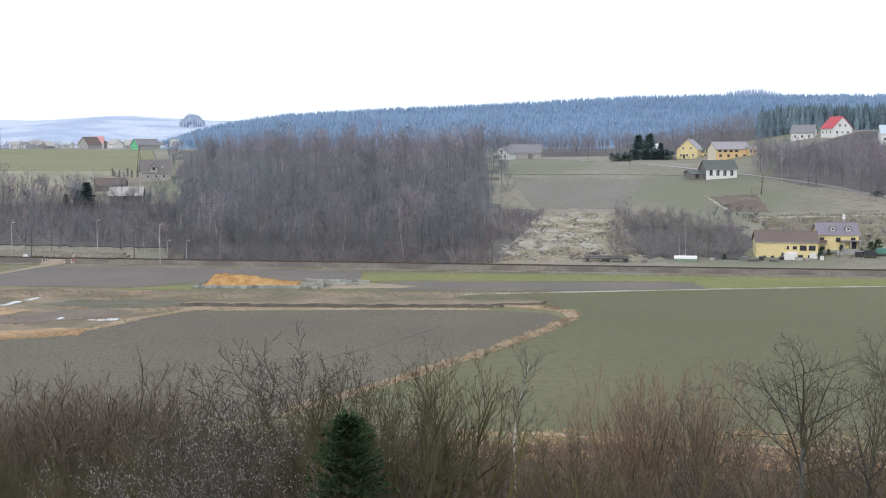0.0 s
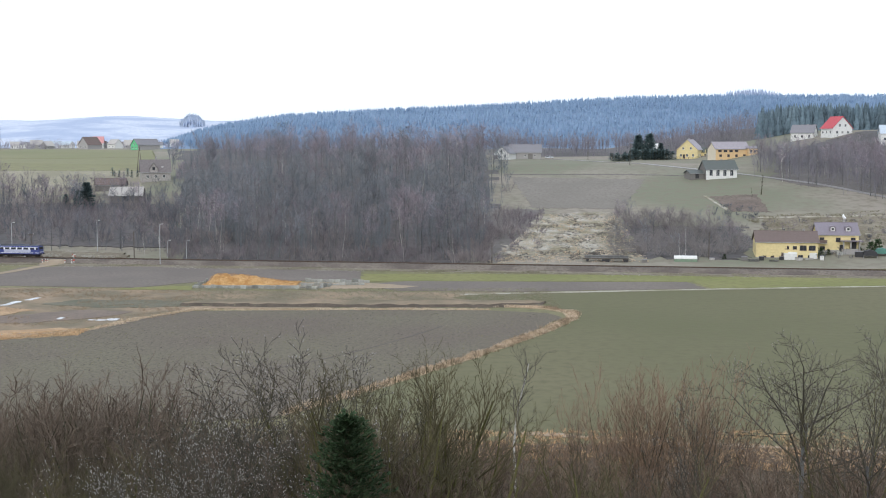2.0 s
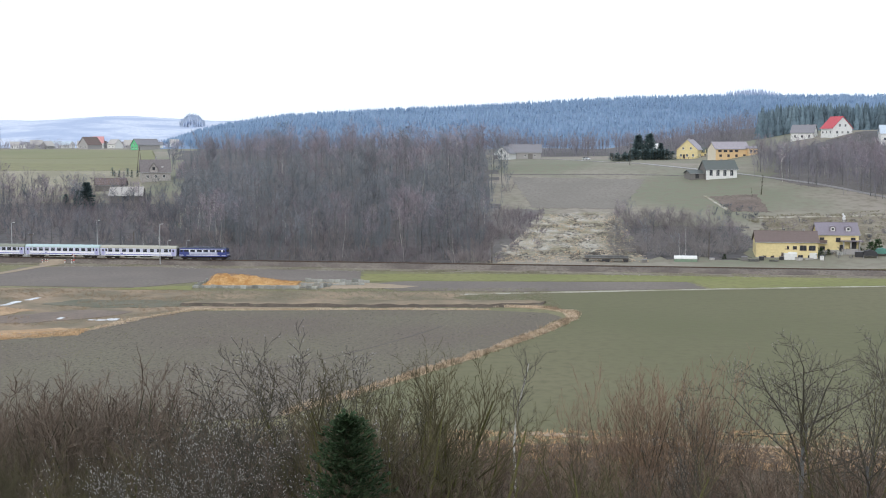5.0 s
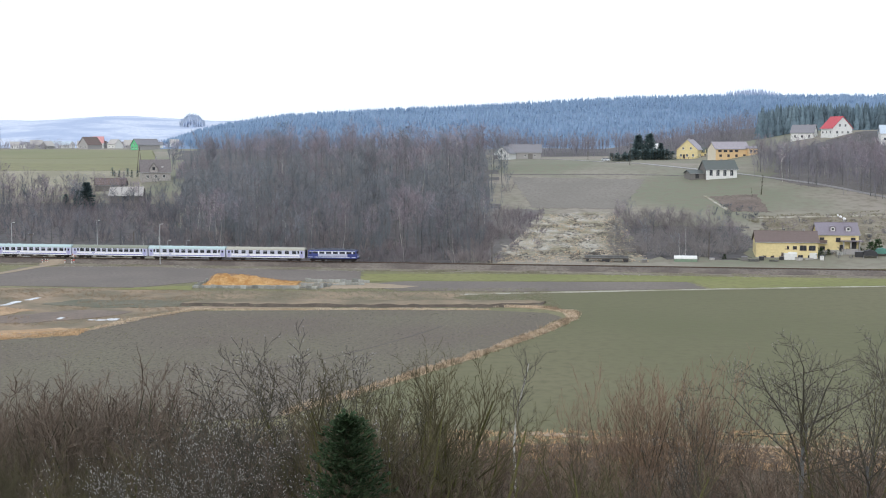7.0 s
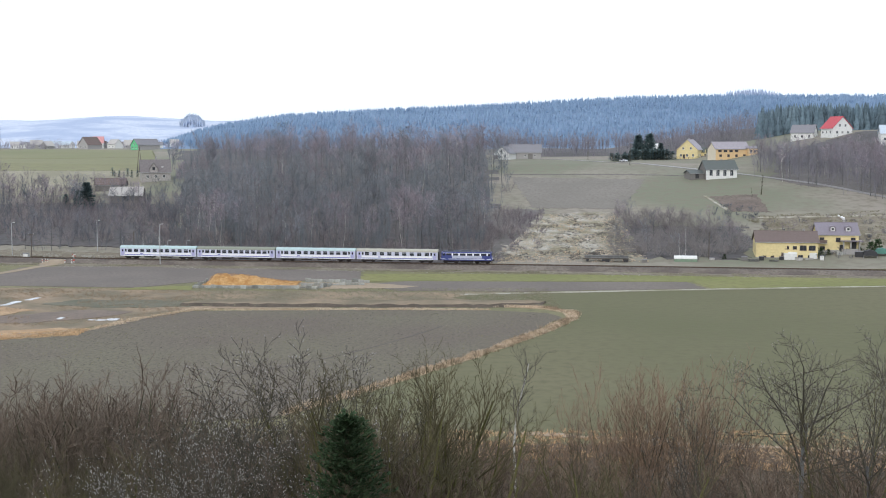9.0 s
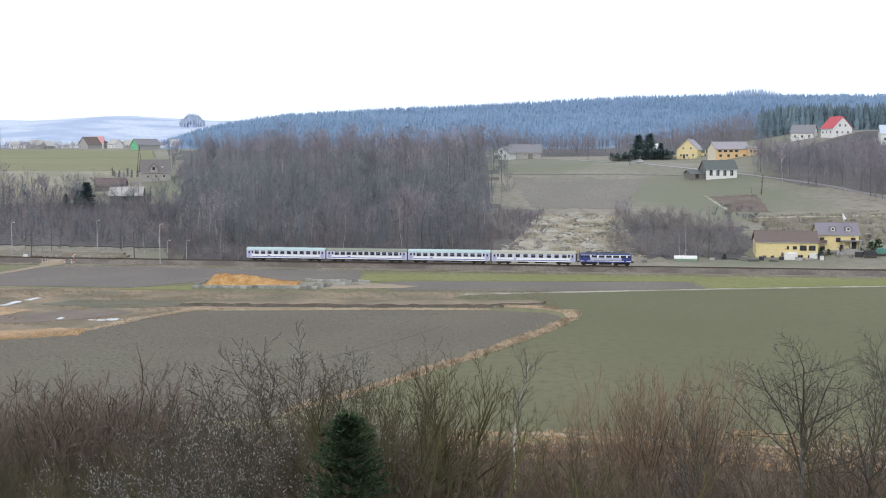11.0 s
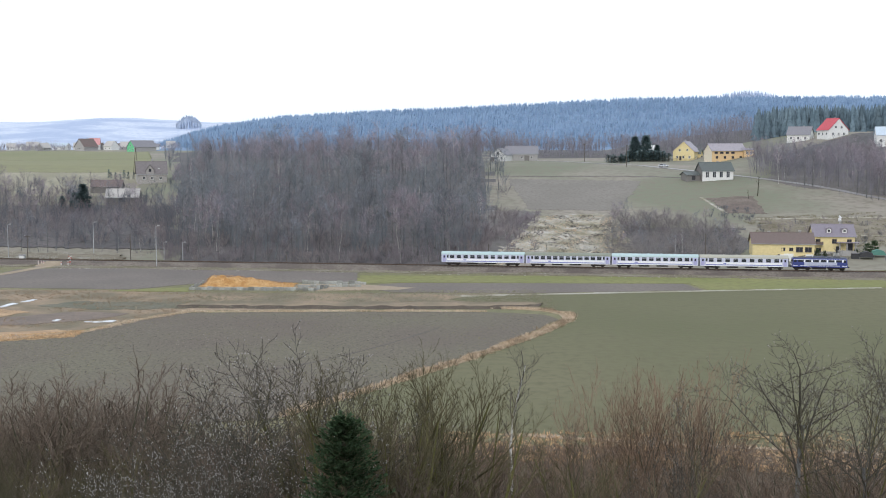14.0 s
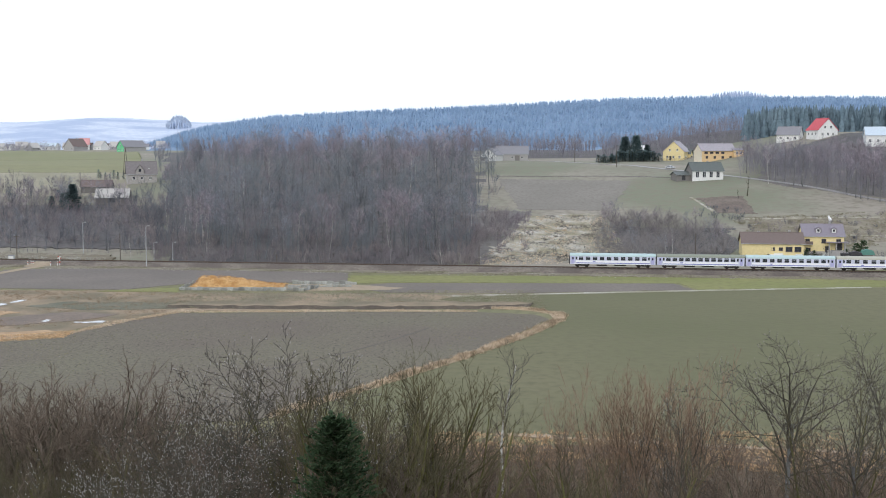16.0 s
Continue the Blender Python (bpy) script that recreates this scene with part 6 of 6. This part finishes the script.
def coach(roof, label, windows):
    e = thing("coach", TRACK, label, "coach", "coaches of the train")
    part("body", shell([(-1.41, 0.95), (-1.41, 3.25), (1.41, 3.25), (1.41, 0.95)], -12.05, 12.05, 0.03), M_COACH, e)
    arc = [(-1.43, 3.2)] + [(-1.43 * math.cos(a), 3.22 + 0.83 * math.sin(a)) for a in [math.pi * k / 10 for k in range(1, 10)]] + [(1.43, 3.2)]
    part("roof", shell(arc, -12.1, 12.1, 0.06), roof, e, "curved roof")
    for s in (-1, 1):
        y = s * 1.415
        part("white_band", box(-10.4, min(y, y + s * 0.012), 1.42, 10.4, max(y, y + s * 0.012), 2.02), M_COACHW, e, "white waist band")
        part("stripe", box(-10.4, min(y, y + s * 0.016), 1.24, 10.4, max(y, y + s * 0.016), 1.42), M_COACHB, e, "blue stripe")
        part("sill", box(-11.6, min(y, y + s * 0.012), 0.96, 11.6, max(y, y + s * 0.012), 1.14), M_COACHW, e)
        part("emblem", box(-5.6, min(y, y + s * 0.022), 1.55, -4.8, max(y, y + s * 0.022), 1.8), M_COACHB, e)
        w0 = None
        for i in range(windows):
            x = -8.9 + 17.8 * i / (windows - 1)
            bm = box(-0.62, -0.03, -0.48, 0.62, 0.03, 0.48, 0.02)
            w = part("window", bm, M_GLASS, e, m=pose(x, y, 2.62)) if w0 is None else shared("window", w0, e, pose(x, y, 2.62))
            w0 = w0 or w
            part("window_bar", box(-0.62, -0.045, 0.16, 0.62, 0.045, 0.21), M_COACH, w)
        for x in (-11.2, 11.2):
            d = part("door", box(-0.45, -0.03, -1.1, 0.45, 0.03, 0.98, 0.02), M_DOOR, e, "lilac door", m=pose(x, y, 2.15))
            part("pane", box(-0.22, -0.045, 0.1, 0.22, 0.045, 0.75), M_GLASS, d)
        part("end_window", box(-0.25, -0.03, -0.4, 0.25, 0.03, 0.4), M_GLASS, e, m=pose(-10.2, y, 2.66))
        part("end_window", box(-0.25, -0.03, -0.4, 0.25, 0.03, 0.4), M_GLASS, e, m=pose(10.2, y, 2.66))
    for x in (-12.2, 12.2):
        part("gangway", box(x - 0.16, -0.6, 1.1, x + 0.16, 0.6, 3.3, 0.05), M_DARK, e, "black rubber gangway")
        for s in (-0.88, 0.88):
            part("buffer", rod((x - 0.15 if x > 0 else x + 0.15, s, 1.05), (x + 0.05 if x > 0 else x - 0.05, s, 1.05), 0.2, n=10), M_DARK, e)
    bm = box(-4.5, -1.1, 0.45, -1.5, 1.1, 0.95, 0.05)
    add_box(bm, 0.5, -1.1, 0.5, 3.8, 1.1, 0.95, 0.05)
    part("underframe", bm, M_BOGIE, e, "equipment boxes below the floor")
    for k in range(6):
        part("roof_vent", box(-9 + k * 3.6 - 0.25, -0.2, 4.0, -9 + k * 3.6 + 0.25, 0.2, 4.13, 0.03), roof, e)
    bogie(e, -8.6, 2.5, 0.46)
    bogie(e, 8.6, 2.5, 0.46)
    return e


def locomotive():
    e = thing("locomotive", TRACK, "blue electric locomotive with grey band and dark roof", "locomotive")
    bm = shell([(-1.5, 1.0), (-1.5, 3.05), (-1.25, 3.45), (1.25, 3.45), (1.5, 3.05), (1.5, 1.0)], -7.5, 7.5, 0.06)
    for v in bm.verts:
        if v.co.z > 2.2 and abs(v.co.x) > 7.4:
            v.co.x *= 0.955
    part("body", bm, M_LOCO, e)
    part("roof", shell([(-1.3, 3.44), (-0.9, 3.72), (0.9, 3.72), (1.3, 3.44)], -6.9, 6.9, 0.1), M_LOCO_ROOF, e, "dark roof")
    for s in (-1, 1):
        y = s * 1.502
        part("grey_band", box(-4.2, min(y, y + s * 0.02), 1.6, 4.6, max(y, y + s * 0.02), 2.4), M_LOCO_GREY, e, "light grey side band")
        part("lower_stripe", box(-7.2, min(y, y + s * 0.016), 1.32, 7.2, max(y, y + s * 0.016), 1.46), M_COACHW, e, "thin white stripe")
        part("cant_rail", box(-7.0, min(y, y + s * 0.015) * 0.99, 3.04, 7.0, max(y, y + s * 0.015) * 0.99, 3.14), M_COACHW, e, "pale cant rail")
        for x in (-5.1, -3.1, -1.0, 1.0, 3.1, 5.1):
            part("side_window", box(x - 0.74, y - 0.025, 2.42, x + 0.74, y + 0.025, 3.04, 0.02), M_GLASS, e)
            part("grille", box(x + 0.78, y - 0.03, 2.4, x + 1.2, y + 0.03, 3.06, 0.02), M_COACHW, e)
        for x in (-6.6, 6.6):
            part("cab_window", box(x - 0.35, y - 0.03, 2.35, x + 0.35, y + 0.025, 3.0, 0.03), M_GLASS, e)
            part("cab_door", box(x - 1.35 if x > 0 else x + 0.65, y - 0.02, 1.1, x - 0.65 if x > 0 else x + 1.35, y + 0.02, 3.02, 0.02), M_LOCO, e)
    for s in (-1, 1):
        x = s * 7.3
        part("windscreen", box(x - 0.06, -1.1, 2.4, x + 0.06, -0.08, 3.15, 0.03), M_GLASS, e)
        part("windscreen", box(x - 0.06, 0.08, 2.4, x + 0.06, 1.1, 3.15, 0.03), M_GLASS, e)
        part("front_band", box(s * 7.42 - 0.1, -1.3, 1.5, s * 7.42 + 0.1, 1.3, 1.75), M_LOCO_GREY, e)
        for y in (-1.0, 1.0):
            part("headlight", rod((s * 7.48, y, 1.62), (s * 7.58, y, 1.62), 0.14, n=10), M_WHITE, e, "round headlight")
            part("buffer", rod((s * 7.45, y * 0.88, 1.05), (s * 7.95, y * 0.88, 1.05), 0.2, n=10), M_DARK, e)
    for x in (-4.6, 4.6):
        p = part("pantograph", box(x - 0.9, -0.7, 3.72, x + 0.9, 0.7, 3.82), M_DARK, e, "folded pantograph")
        for y in (-0.6, 0.6):
            part("pantograph_arm", rod((x - 0.9, y, 3.82), (x + 0.8, y * 0.8, 4.1), 0.03), M_DARK, p)
        part("collector", box(x + 0.7, -0.9, 4.08, x + 0.85, 0.9, 4.14), M_DARK, p)
    part("roof_box", box(-1.6, -0.7, 3.7, 1.6, 0.7, 3.95, 0.05), M_LOCO_ROOF, e)
    part("roof_resistor", box(-3.4, -0.6, 3.7, -2.0, 0.6, 3.9, 0.05), M_LOCO_ROOF, e)
    part("roof_resistor", box(2.0, -0.6, 3.7, 3.4, 0.6, 3.9, 0.05), M_LOCO_ROOF, e)
    bm = box(-1.8, -1.2, 0.35, 1.8, 1.2, 1.0, 0.05)
    part("underframe", bm, M_BOGIE, e)
    bogie(e, -4.6, 3.0, 0.6)
    bogie(e, 4.6, 3.0, 0.6)
    return e


loco = locomotive()
coaches = [coach(M_ROOF_TAN, "grey and white passenger coach with tan grey roof", 9), coach(M_ROOF_BLUE, "grey and white passenger coach with pale cyan roof", 10),
           coach(M_ROOF_OLIVE, "grey and white passenger coach with olive roof", 11), coach(M_ROOF_BLUE, "last passenger coach with pale cyan roof", 10)]


# ---- cars on the lane ----
def car(name, paint, label):
    e = thing(name, pose(0, 0, 0), label, "car")
    side = [(-2.15, 0.35), (2.15, 0.35), (2.2, 0.7), (1.9, 0.88), (0.95, 0.95), (0.35, 1.42), (-1.1, 1.45), (-1.75, 1.0), (-2.15, 0.9)]
    part("body", prism(side, -0.85, 0.85), paint, e)
    part("windows", prism([(-1.55, 1.0), (0.75, 0.98), (0.28, 1.36), (-1.05, 1.38)], -0.87, 0.87), M_GLASS, e, "dark side windows")
    part("windscreen", prism([(0.5, 1.3), (0.95, 0.98), (0.98, 1.0), (0.52, 1.34)], -0.7, 0.7), M_GLASS, e)
    for x in (-1.35, 1.35):
        for y in (-0.8, 0.8):
            w = part("wheel", rod((x, y - 0.1, 0.32), (x, y + 0.1, 0.32), 0.32, n=14), M_DARK, e)
            part("rim", rod((x, y - 0.115, 0.32), (x, y + 0.115, 0.32), 0.18, n=10), M_POLE, w)
    for y in (-0.6, 0.6):
        part("headlight", box(2.1, y - 0.18, 0.62, 2.2, y + 0.18, 0.76), M_WHITE, e)
        part("taillight", box(-2.18, y - 0.16, 0.7, -2.12, y + 0.16, 0.85), M_TRIMRED, e)
    return e


silver_car = car("silver_car", plain("silver_car_paint", (0.55, 0.57, 0.6), rough=0.3, bump=0), "small silver car driving along the lane")
dark_car = car("dark_car", plain("dark_car_paint", (0.05, 0.05, 0.06), rough=0.3, bump=0), "dark car driving down the lane")


# ---- smoke over the villa's chimney: separate puffs ----
def puff(seed, size):
    rnd = random.Random(seed)
    bm = bmesh.new()
    for _ in range(11):
        c = Vector((rnd.uniform(-1, 1), rnd.uniform(-0.6, 0.6), rnd.uniform(-0.8, 0.8))) * size * 0.3
        bmesh.ops.create_icosphere(bm, subdivisions=2, radius=size * rnd.uniform(0.25, 0.5), matrix=Matrix.Translation(c))
    for v in bm.verts:
        v.co += Vector((noise.noise(v.co * 2.5), noise.noise(v.co * 2.5 + Vector((7, 0, 0))), noise.noise(v.co * 2.5 + Vector((0, 7, 0))))) * size * 0.12
    for f in bm.faces:
        f.smooth = True
    return tagged(part("smoke_puff", bm, M_SMOKE), "small puff of white chimney smoke", "smoke", "smoke from the chimney")


puffs = [puff(1, 0.9), puff(2, 0.7), puff(3, 0.5)]


def motions():
    """The train, the cars and the smoke."""
    for k, (ob, back) in enumerate([(loco, 8.0)] + [(c, 28.5 + 24.5 * i) for i, c in enumerate(coaches)]):
        walk(ob, [(t, TRACK @ Matrix.Translation((-164.5 + 19.95 * t - back, 0, 1.45))) for t in (0, 4, 8, 12, 16)])
    lane = [(0, 39.0, 594.3), (2, 53.7, 585.0), (4, 65.0, 570.2), (6.5, 75.2, 549.9), (8, 80.1, 541.5), (9, 83.6, 536.4), (11.5, 91.2, 525.1), (12.5, 94.8, 520.2), (13.5, 97.8, 516.8), (14.5, 101.5, 512.8), (16, 105.7, 507.9)]
    rows = []
    for i, (t, x, y) in enumerate(lane):
        a, b = lane[max(0, i - 1)], lane[min(len(lane) - 1, i + 1)]
        turn = math.degrees(math.atan2(b[2] - a[2], b[1] - a[1]))
        rows.append((t, pose(x, y, land(x, y) + 0.4, 0, 0, turn)))
    walk(silver_car, rows)
    for k, p in enumerate(puffs):
        rows = []
        for i in range(17):
            a = i * 1.3 + k * 2.1
            gust = ease(5.5, 7.2, i) * (1 - ease(8.5, 10.5, i))
            rows.append((i, pose(124.0 - (0.12 + 0.9 * gust) * k + 0.12 * math.sin(a), 356.3 + 0.2 * math.cos(a), 13.3 + 0.55 * k - 0.2 * gust + 0.12 * math.sin(a * 0.7), 0, 0, 20 * math.sin(a))))
        walk(p, rows)
    walk(dark_car, [(t, pose(x, y, land(x, y) + 0.4, 0, 0, -57)) for t, x, y in ((0, 163.2, 432.5), (0.9, 166.8, 427.5), (3, 184, 409), (9, 196, 395), (16, 200, 390))])


motions()
